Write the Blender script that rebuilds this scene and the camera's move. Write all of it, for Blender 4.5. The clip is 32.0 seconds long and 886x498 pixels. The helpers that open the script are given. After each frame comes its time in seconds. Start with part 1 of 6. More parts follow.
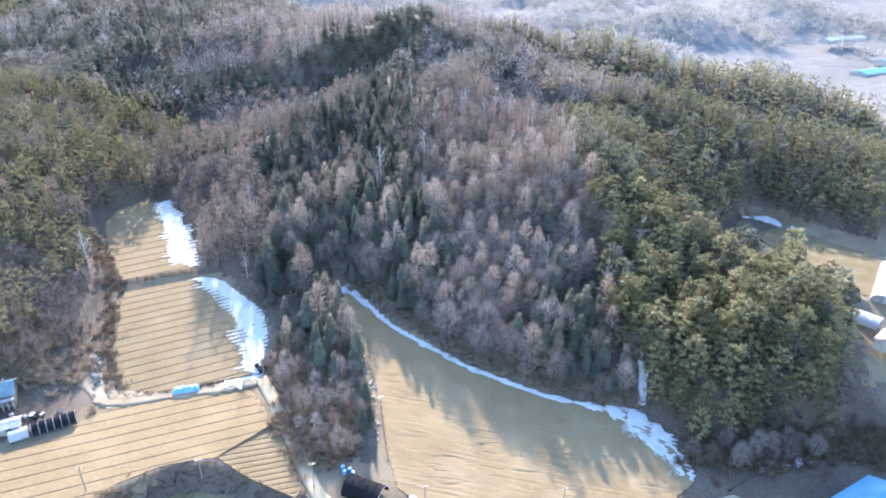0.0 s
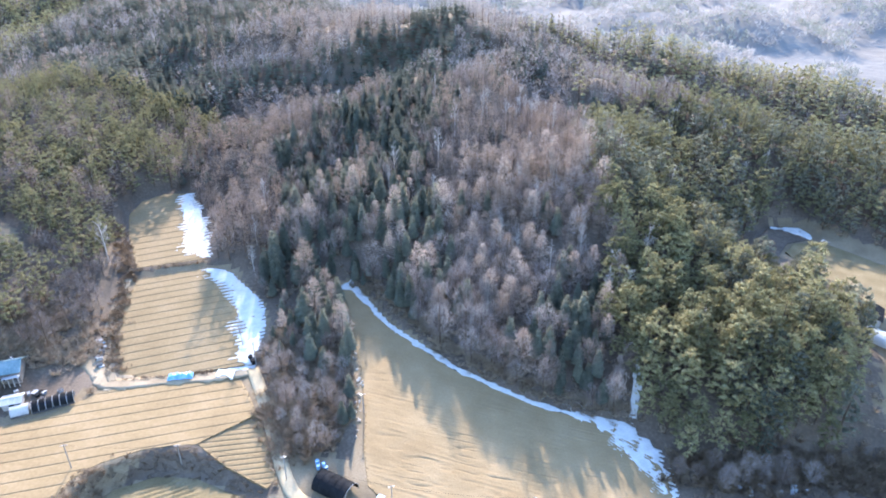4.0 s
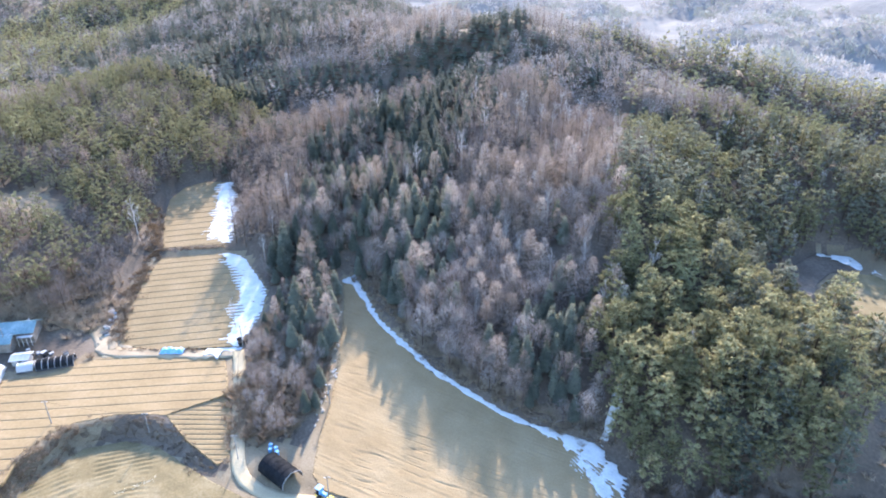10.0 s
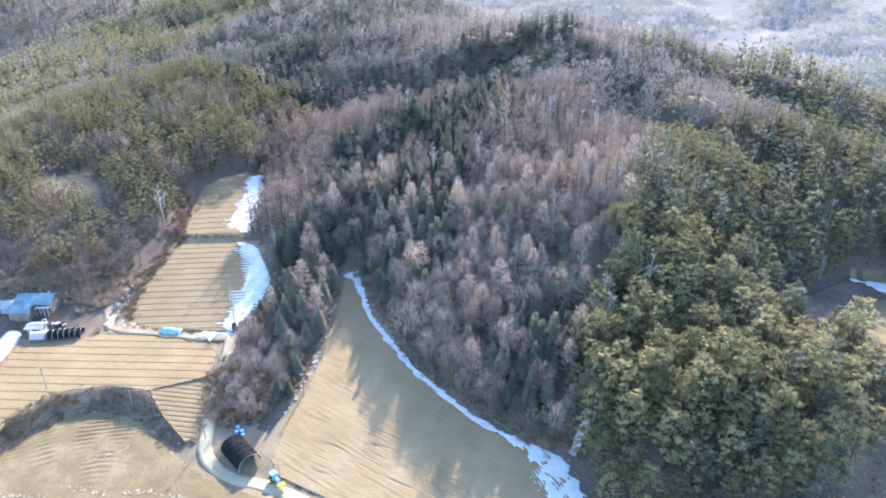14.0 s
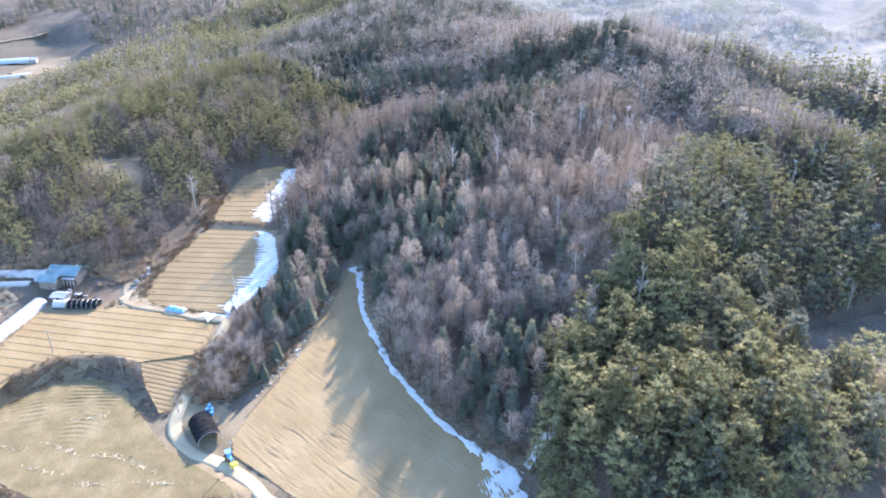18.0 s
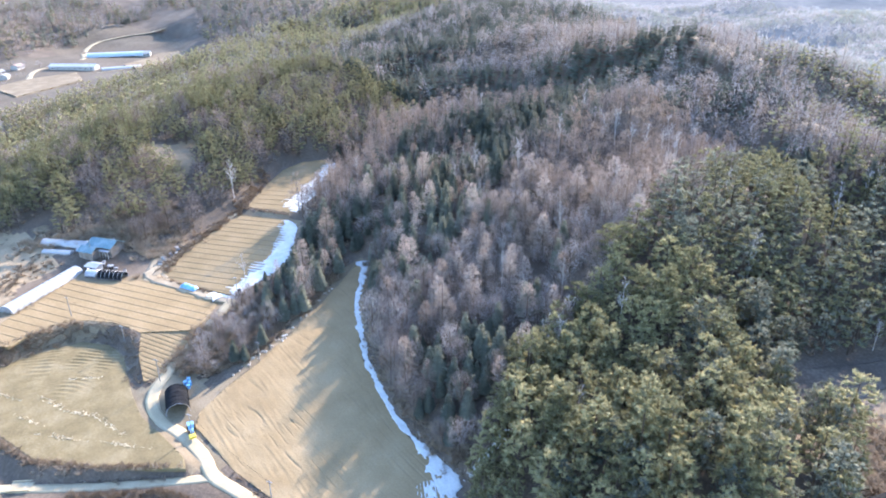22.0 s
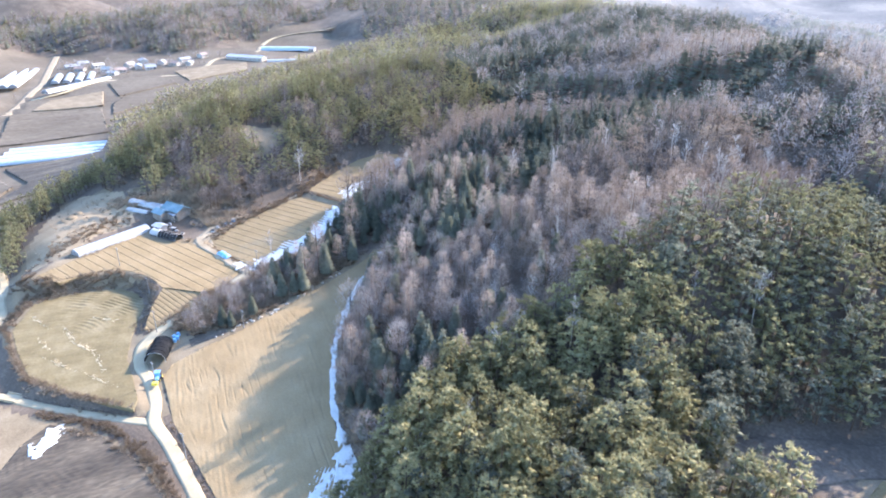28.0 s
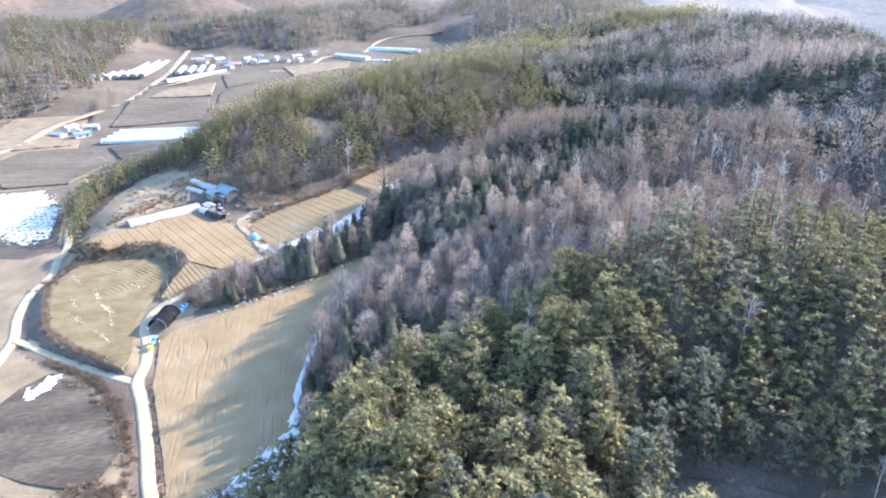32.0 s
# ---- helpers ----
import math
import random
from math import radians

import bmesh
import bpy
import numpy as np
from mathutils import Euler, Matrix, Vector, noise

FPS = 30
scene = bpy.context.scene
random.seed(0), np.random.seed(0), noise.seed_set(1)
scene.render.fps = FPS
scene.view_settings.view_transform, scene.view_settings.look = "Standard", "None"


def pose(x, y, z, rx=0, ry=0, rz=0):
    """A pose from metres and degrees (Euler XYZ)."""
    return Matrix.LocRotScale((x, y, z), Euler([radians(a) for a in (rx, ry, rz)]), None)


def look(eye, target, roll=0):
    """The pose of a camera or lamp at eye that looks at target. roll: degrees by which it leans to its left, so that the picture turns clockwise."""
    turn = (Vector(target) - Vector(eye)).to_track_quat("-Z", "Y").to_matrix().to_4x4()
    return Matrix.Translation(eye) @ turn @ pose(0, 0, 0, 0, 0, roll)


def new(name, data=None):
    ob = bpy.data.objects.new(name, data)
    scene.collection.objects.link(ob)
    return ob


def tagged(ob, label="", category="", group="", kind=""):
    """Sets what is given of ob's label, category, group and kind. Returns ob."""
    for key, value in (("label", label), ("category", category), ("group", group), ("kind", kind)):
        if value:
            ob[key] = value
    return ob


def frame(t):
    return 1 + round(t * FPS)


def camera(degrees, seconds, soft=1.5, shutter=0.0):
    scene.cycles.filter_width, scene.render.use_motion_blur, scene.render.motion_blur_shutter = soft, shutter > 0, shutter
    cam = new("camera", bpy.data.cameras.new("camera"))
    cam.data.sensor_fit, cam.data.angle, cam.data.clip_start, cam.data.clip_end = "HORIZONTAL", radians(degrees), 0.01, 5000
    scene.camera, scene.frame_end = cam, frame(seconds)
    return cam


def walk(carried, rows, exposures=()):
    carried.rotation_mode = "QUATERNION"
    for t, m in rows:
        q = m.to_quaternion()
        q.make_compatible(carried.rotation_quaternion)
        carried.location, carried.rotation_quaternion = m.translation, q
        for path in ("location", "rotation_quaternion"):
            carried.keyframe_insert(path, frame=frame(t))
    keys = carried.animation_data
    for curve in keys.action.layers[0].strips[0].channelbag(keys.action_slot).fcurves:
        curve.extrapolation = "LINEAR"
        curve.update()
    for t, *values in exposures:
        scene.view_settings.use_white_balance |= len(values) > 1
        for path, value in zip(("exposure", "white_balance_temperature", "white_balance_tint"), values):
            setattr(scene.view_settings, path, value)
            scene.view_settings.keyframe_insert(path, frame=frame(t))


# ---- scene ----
cam = camera(69.01, 32.0, 1.95)
PATH = [
    (0.0, pose(-2.37, -1.19, 129.98, 63.308, -0.667, -0.752)),
    (1.0, pose(2.36, -0.90, 130.24, 63.217, -0.537, 0.556)),
    (2.0, pose(7.22, -0.53, 130.30, 63.184, -0.431, 1.914)),
    (3.0, pose(12.23, -0.07, 130.19, 63.197, -0.344, 3.322)),
    (4.0, pose(17.41, 0.50, 129.95, 63.248, -0.271, 4.780)),
    (5.0, pose(22.78, 1.19, 129.59, 63.329, -0.210, 6.290)),
    (6.0, pose(28.34, 2.01, 129.14, 63.434, -0.158, 7.852)),
    (7.0, pose(34.11, 2.99, 128.62, 63.557, -0.112, 9.468)),
    (8.0, pose(40.07, 4.15, 128.06, 63.691, -0.070, 11.140)),
    (9.0, pose(46.24, 5.52, 127.46, 63.834, -0.033, 12.871)),
    (10.0, pose(52.61, 7.11, 126.84, 63.981, 0.001, 14.662)),
    (11.0, pose(59.16, 8.97, 126.22, 64.129, 0.031, 16.516)),
    (12.0, pose(65.89, 11.11, 125.59, 64.277, 0.058, 18.436)),
    (13.0, pose(72.78, 13.58, 124.97, 64.422, 0.081, 20.423)),
    (14.0, pose(79.80, 16.38, 124.36, 64.563, 0.099, 22.480)),
    (15.0, pose(86.95, 19.56, 123.76, 64.700, 0.110, 24.607)),
    (16.0, pose(94.18, 23.13, 123.17, 64.831, 0.115, 26.807)),
    (17.0, pose(101.48, 27.11, 122.60, 64.958, 0.112, 29.081)),
    (18.0, pose(108.81, 31.53, 122.04, 65.080, 0.099, 31.427)),
    (19.0, pose(116.13, 36.40, 121.49, 65.198, 0.077, 33.847)),
    (20.0, pose(123.41, 41.72, 120.95, 65.312, 0.043, 36.338)),
    (21.0, pose(130.61, 47.51, 120.40, 65.424, -0.002, 38.898)),
    (22.0, pose(137.69, 53.76, 119.85, 65.534, -0.060, 41.526)),
    (23.0, pose(144.60, 60.48, 119.29, 65.642, -0.129, 44.216)),
    (24.0, pose(151.29, 67.63, 118.70, 65.750, -0.210, 46.964)),
    (25.0, pose(157.71, 75.22, 118.10, 65.859, -0.303, 49.763)),
    (26.0, pose(163.81, 83.21, 117.45, 65.968, -0.404, 52.606)),
    (27.0, pose(169.53, 91.56, 116.77, 66.077, -0.514, 55.485)),
    (28.0, pose(174.83, 100.24, 116.04, 66.188, -0.629, 58.388)),
    (29.0, pose(179.63, 109.19, 115.25, 66.300, -0.746, 61.305)),
    (30.0, pose(183.88, 118.34, 114.40, 66.410, -0.861, 64.222)),
    (31.0, pose(187.51, 127.62, 113.48, 66.520, -0.970, 67.123)),
    (32.0, pose(190.47, 136.95, 112.49, 66.626, -1.066, 69.992)),
]
walk(cam, PATH, [(0.0, 2.34, 5800, 16.0)])

# ---- world, sun, exposure ----
SUN_ELEV, SUN_AZ = 27.0, -10.0          # azimuth from +y towards +x
world = bpy.data.worlds.new("winter_sky")
scene.world = world
world.use_nodes = True
wn = world.node_tree.nodes
sky = wn.new("ShaderNodeTexSky")
sky.sky_type, sky.sun_disc = "NISHITA", False
sky.sun_elevation, sky.sun_rotation = radians(SUN_ELEV), radians(SUN_AZ)
sky.air_density, sky.dust_density, sky.ozone_density = 1.2, 0.5, 3.0
wn["Background"].inputs["Strength"].default_value = 0.15
world.node_tree.links.new(sky.outputs[0], wn["Background"].inputs["Color"])
lamp = bpy.data.lights.new("sun", "SUN")
lamp.energy, lamp.angle, lamp.color = 3.5, radians(0.6), (1.0, 0.845, 0.66)
sun = new("sun", lamp)
to_sun = Vector((math.sin(radians(SUN_AZ)) * math.cos(radians(SUN_ELEV)), math.cos(radians(SUN_AZ)) * math.cos(radians(SUN_ELEV)), math.sin(radians(SUN_ELEV))))
sun.matrix_world = look(to_sun * 400, (0, 0, 0))


# ---- materials ----
def mat(name, stops, scale=1.0, fine=12.0, rough=0.9, bump=0.3, per_object=0.0, translucent=0.0, metallic=0.0, stretch=(1, 1, 1), fine_mix=0.45, spec=0.3):
    """A surface whose colour runs through stops by noise at a large and a fine scale (in metres per wave)."""
    m = bpy.data.materials.new(name)
    m.use_nodes = True
    t = m.node_tree
    n, l = t.nodes, t.links
    bsdf = n["Principled BSDF"]
    bsdf.inputs["Roughness"].default_value = rough
    bsdf.inputs["Metallic"].default_value = metallic
    bsdf.inputs["Specular IOR Level"].default_value = spec
    geo = n.new("ShaderNodeNewGeometry")
    mp = n.new("ShaderNodeMapping")
    mp.inputs["Scale"].default_value = stretch
    l.new(geo.outputs["Position"], mp.inputs["Vector"])
    big = n.new("ShaderNodeTexNoise")
    big.inputs["Scale"].default_value, big.inputs["Detail"].default_value = 1.0 / scale, 5
    small = n.new("ShaderNodeTexNoise")
    small.inputs["Scale"].default_value, small.inputs["Detail"].default_value = fine / scale, 4
    l.new(mp.outputs[0], big.inputs["Vector"])
    l.new(mp.outputs[0], small.inputs["Vector"])
    mixn = n.new("ShaderNodeMix")
    mixn.inputs[0].default_value = fine_mix
    l.new(big.outputs["Fac"], mixn.inputs[2])
    l.new(small.outputs["Fac"], mixn.inputs[3])
    fac = mixn.outputs[0]
    if per_object:
        info = n.new("ShaderNodeObjectInfo")
        ad = n.new("ShaderNodeMath")
        ad.operation = "MULTIPLY_ADD"
        l.new(info.outputs["Random"], ad.inputs[0])
        ad.inputs[1].default_value = per_object
        off = n.new("ShaderNodeMath")
        off.operation = "SUBTRACT"
        l.new(fac, off.inputs[0])
        off.inputs[1].default_value = per_object / 2
        l.new(off.outputs[0], ad.inputs[2])
        fac = ad.outputs[0]
    ramp = n.new("ShaderNodeValToRGB")
    r = ramp.color_ramp
    for k, c in enumerate(stops):
        at = 0.3 + 0.4 * k / max(1, len(stops) - 1)
        e = r.elements[k] if k < 2 else r.elements.new(at)
        e.position, e.color = at, (*c, 1)
    l.new(fac, ramp.inputs[0])
    l.new(ramp.outputs[0], bsdf.inputs["Base Color"])
    if bump:
        b = n.new("ShaderNodeBump")
        b.inputs["Strength"].default_value, b.inputs["Distance"].default_value = bump, scale / fine * 0.6
        l.new(small.outputs["Fac"], b.inputs["Height"])
        l.new(b.outputs[0], bsdf.inputs["Normal"])
    if translucent:
        tr = n.new("ShaderNodeBsdfTranslucent")
        l.new(ramp.outputs[0], tr.inputs["Color"])
        ms = n.new("ShaderNodeMixShader")
        ms.inputs[0].default_value = translucent
        l.new(bsdf.outputs[0], ms.inputs[1])
        l.new(tr.outputs[0], ms.inputs[2])
        l.new(ms.outputs[0], n["Material Output"].inputs["Surface"])
    return m


M = {
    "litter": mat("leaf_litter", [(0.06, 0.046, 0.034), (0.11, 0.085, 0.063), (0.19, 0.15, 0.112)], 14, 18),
    "drygrass": mat("dry_grass", [(0.130, 0.099, 0.061), (0.203, 0.156, 0.097), (0.275, 0.224, 0.150)], 9, 20),
    "valley": mat("valley_stubble", [(0.074, 0.057, 0.040), (0.112, 0.090, 0.063), (0.162, 0.134, 0.098)], 26, 12, stretch=(1, 0.6, 1)),
    "earth": mat("bare_tan_earth", [(0.20, 0.15, 0.092), (0.275, 0.212, 0.132), (0.35, 0.28, 0.185)], 7, 14),
    "soil": mat("pale_tilled_soil", [(0.216, 0.150, 0.076), (0.265, 0.192, 0.101), (0.314, 0.236, 0.136)], 9, 18, bump=0.3, fine_mix=0.35),
    "rowsoil": mat("furrowed_soil", [(0.186, 0.131, 0.065), (0.231, 0.167, 0.085), (0.276, 0.204, 0.115)], 12, 16, bump=0.15),
    "meadow": mat("winter_meadow", [(0.109, 0.084, 0.040), (0.162, 0.127, 0.063), (0.235, 0.190, 0.112)], 7, 14),
    "paddy": mat("dark_wet_paddy", [(0.030, 0.024, 0.017), (0.072, 0.057, 0.040), (0.153, 0.123, 0.085)], 9, 10, rough=0.75, stretch=(1, 0.3, 1)),
    "concrete": mat("lane_concrete", [(0.29, 0.236, 0.145), (0.37, 0.306, 0.195), (0.45, 0.38, 0.258)], 6, 14, bump=0.1),
    "dirt": mat("dirt_track", [(0.205, 0.158, 0.098), (0.295, 0.235, 0.155), (0.37, 0.308, 0.215)], 5, 12),
    "snow": mat("old_snow", [(0.43, 0.432, 0.422), (0.56, 0.562, 0.545), (0.68, 0.68, 0.66)], 3, 7, rough=0.6, bump=0.35),
    "bark": mat("bark", [(0.07, 0.05, 0.035), (0.13, 0.095, 0.07)], 2, 10, per_object=0.2),
    "palebark": mat("pale_bark", [(0.38, 0.34, 0.30), (0.58, 0.53, 0.48)], 2, 8, per_object=0.2),
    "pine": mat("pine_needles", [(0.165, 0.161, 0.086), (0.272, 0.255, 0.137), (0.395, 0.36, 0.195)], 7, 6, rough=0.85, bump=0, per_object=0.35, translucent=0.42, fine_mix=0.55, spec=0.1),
    "dark": mat("dark_needles", [(0.113, 0.122, 0.094), (0.178, 0.187, 0.142), (0.268, 0.27, 0.2)], 7, 6, rough=0.85, bump=0, per_object=0.35, translucent=0.46, fine_mix=0.55, spec=0.1),
    "larch": mat("larch_twigs", [(0.252, 0.196, 0.157), (0.348, 0.281, 0.231), (0.462, 0.383, 0.327)], 8, 6, bump=0, per_object=0.4, translucent=0.3),
    "twig": mat("bare_twigs", [(0.216, 0.181, 0.166), (0.297, 0.255, 0.235), (0.385, 0.343, 0.320)], 8, 6, bump=0, per_object=0.5, translucent=0.22),
    "white": mat("white_twigs", [(0.40, 0.36, 0.33), (0.56, 0.52, 0.48)], 4, 6, bump=0, per_object=0.3),
    "shrub": mat("dry_shrub", [(0.180, 0.135, 0.094), (0.270, 0.210, 0.150), (0.360, 0.292, 0.217)], 3, 6, bump=0, per_object=0.4, translucent=0.3),
    "plastic": mat("greenhouse_film", [(0.413, 0.421, 0.428), (0.497, 0.505, 0.513), (0.566, 0.573, 0.581)], 3, 8, rough=0.35, bump=0.15, translucent=0.25, spec=0.5),
    "bluefilm": mat("blue_film", [(0.27, 0.34, 0.41), (0.37, 0.44, 0.50), (0.49, 0.545, 0.585)], 5, 8, rough=0.4, bump=0.1, spec=0.5),
    "net": mat("black_shade_net", [(0.007, 0.008, 0.009), (0.016, 0.017, 0.019), (0.032, 0.033, 0.035)], 2, 10, rough=0.95, spec=0.05),
    "tealroof": mat("teal_metal_roof", [(0.085, 0.15, 0.165), (0.14, 0.22, 0.245), (0.29, 0.36, 0.385)], 3, 9, rough=0.4, spec=0.5),
    "blueroof": mat("bright_blue_roof", [(0.07, 0.22, 0.34), (0.10, 0.29, 0.41), (0.17, 0.35, 0.46)], 4, 9, rough=0.4, spec=0.5),
    "redroof": mat("faded_red_roof", [(0.24, 0.17, 0.14), (0.33, 0.25, 0.21), (0.42, 0.34, 0.29)], 3, 9, rough=0.7),
    "greyroof": mat("grey_roof", [(0.22, 0.23, 0.25), (0.34, 0.35, 0.37), (0.46, 0.47, 0.48)], 3, 9, rough=0.7),
    "wall": mat("pale_render_wall", [(0.30, 0.28, 0.25), (0.42, 0.39, 0.35), (0.54, 0.51, 0.47)], 2, 8),
    "darkwall": mat("weathered_dark_wall", [(0.10, 0.085, 0.07), (0.18, 0.155, 0.13), (0.30, 0.27, 0.24)], 2, 8),
    "glass": mat("dark_window_glass", [(0.02, 0.025, 0.03), (0.05, 0.06, 0.07)], 2, 5, rough=0.1, bump=0, spec=0.6),
    "steel": mat("galvanised_steel", [(0.45, 0.46, 0.48), (0.60, 0.61, 0.62)], 1, 6, rough=0.35, metallic=0.8, bump=0),
    "poleconc": mat("pole_concrete", [(0.20, 0.19, 0.175), (0.30, 0.285, 0.265)], 1, 6),
    "tarp": mat("blue_tarpaulin", [(0.10, 0.28, 0.52), (0.16, 0.38, 0.64), (0.30, 0.52, 0.74)], 1.2, 5, rough=0.45, bump=0.5, spec=0.5),
    "yellow": mat("yellow_paint", [(0.60, 0.48, 0.05), (0.75, 0.62, 0.10)], 1, 6, rough=0.5),
    "rubber": mat("dark_rubber", [(0.02, 0.02, 0.02), (0.045, 0.045, 0.045)], 0.5, 6),
    "junk": mat("weathered_junk", [(0.06, 0.06, 0.065), (0.22, 0.21, 0.20), (0.50, 0.49, 0.47)], 1.2, 4, per_object=0.6),
    "rock": mat("field_stone", [(0.30, 0.26, 0.21), (0.44, 0.39, 0.32), (0.56, 0.51, 0.44)], 1.5, 6, per_object=0.4),
    "straw": mat("straw", [(0.55, 0.46, 0.30), (0.72, 0.64, 0.48)], 1, 6, bump=0),
    # twigs and needles for far hills, paled and greyed to carry distance haze
    "hazebare": mat("hazed_bare_woods", [(0.30, 0.285, 0.275), (0.38, 0.36, 0.345), (0.46, 0.44, 0.42)], 30, 8, bump=0, translucent=0.3, spec=0.0),
    "hazegreen": mat("hazed_pine_woods", [(0.21, 0.22, 0.195), (0.28, 0.288, 0.25), (0.35, 0.35, 0.305)], 30, 8, bump=0, translucent=0.3, spec=0.0),
    # open ground past the ridge; its flat pale grey includes painted haze
    "hazeplain": mat("far_wood", [(0.15, 0.15, 0.145), (0.20, 0.195, 0.185), (0.28, 0.265, 0.24)], 120, 9, fine_mix=0.3, rough=1.0, spec=0.0),
}


# ---- helpers for meshes ----
def mesh_np(name, verts, tris, materials, index=None, smooth=False):
    """A mesh from arrays of corners and triangles (or quads)."""
    me = bpy.data.meshes.new(name)
    verts, tris = np.asarray(verts, np.float32), np.asarray(tris, np.int32)
    k = tris.shape[1]
    me.vertices.add(len(verts))
    me.vertices.foreach_set("co", verts.ravel())
    me.loops.add(tris.size)
    me.loops.foreach_set("vertex_index", tris.ravel())
    me.polygons.add(len(tris))
    me.polygons.foreach_set("loop_start", np.arange(0, tris.size, k, dtype=np.int32))
    me.polygons.foreach_set("loop_total", np.full(len(tris), k, np.int32))
    if index is not None:
        me.polygons.foreach_set("material_index", np.asarray(index, np.int32))
    me.polygons.foreach_set("use_smooth", np.full(len(tris), smooth, bool))
    for m in materials:
        me.materials.append(m)
    me.update(calc_edges=True)
    me.validate()
    return me


def link(ob, parent):
    ob.parent = parent
    return ob


def part(name, bm, material, parent, label=""):
    me = bpy.data.meshes.new(name)
    bm.to_mesh(me)
    bm.free()
    me.materials.append(material)
    ob = new(name, me)
    ob.parent = parent
    return tagged(ob, label) if label else ob


def thing(name, x, y, z, turn, label, category, group=""):
    ob = new(name)
    ob.empty_display_size = 0.3
    ob.matrix_world = pose(x, y, z, 0, 0, turn)
    return tagged(ob, label, category, group)


def box(bm, x, y, z, sx, sy, sz, turn=0.0, bevel=0.0):
    """A block whose base centre stands at x, y, z."""
    made = bmesh.ops.create_cube(bm, size=1.0, matrix=pose(x, y, z + sz / 2, 0, 0, turn) @ Matrix.Diagonal((sx, sy, sz, 1)))
    if bevel:
        edges = list({e for v in made["verts"] for e in v.link_edges})
        bmesh.ops.bevel(bm, geom=edges, offset=bevel, segments=1, affect="EDGES")
    return bm


# ---- the lie of the land ----
def poly_distance(x, y, poly):
    """Metres to the outline of a plan polygon, negative inside."""
    x, y = np.asarray(x, float), np.asarray(y, float)
    best, inside = np.full(x.shape, 1e9), np.zeros(x.shape, bool)
    for (x0, y0), (x1, y1) in zip(poly, poly[1:] + poly[:1]):
        dx, dy = x1 - x0, y1 - y0
        u = np.clip(((x - x0) * dx + (y - y0) * dy) / (dx * dx + dy * dy), 0, 1)
        best = np.minimum(best, np.hypot(x - x0 - u * dx, y - y0 - u * dy))
        if dy:
            inside ^= ((y0 > y) != (y1 > y)) & (x < x0 + (y - y0) * dx / dy)
    return np.where(inside, -best, best)


def line_distance(x, y, line):
    """Metres to a plan line of x, y, z, and the line's height at the nearest place."""
    x, y = np.asarray(x, float), np.asarray(y, float)
    best, h = np.full(x.shape, 1e9), np.zeros(x.shape)
    for (x0, y0, z0), (x1, y1, z1) in zip(line, line[1:]):
        dx, dy = x1 - x0, y1 - y0
        u = np.clip(((x - x0) * dx + (y - y0) * dy) / (dx * dx + dy * dy), 0, 1)
        d = np.hypot(x - x0 - u * dx, y - y0 - u * dy)
        h = np.where(d < best, z0 + u * (z1 - z0), h)
        best = np.minimum(best, d)
    return best, h


def waves(x, y, size, seed):
    """Smooth pseudo-noise of about -1 to 1 with hills of that size."""
    rng = np.random.RandomState(seed)
    out = 0
    for k in range(7):
        a, p, q = rng.uniform(0, 2 * np.pi), rng.uniform(0, 7), rng.uniform(0.6, 1.7)
        out = out + np.sin((x * np.cos(a) + y * np.sin(a)) * q * 2 * np.pi / size / 1.3 + p)
    return out / 3.2


def ease(u):
    u = np.clip(u, 0, 1)
    return u * u * (3 - 2 * u)


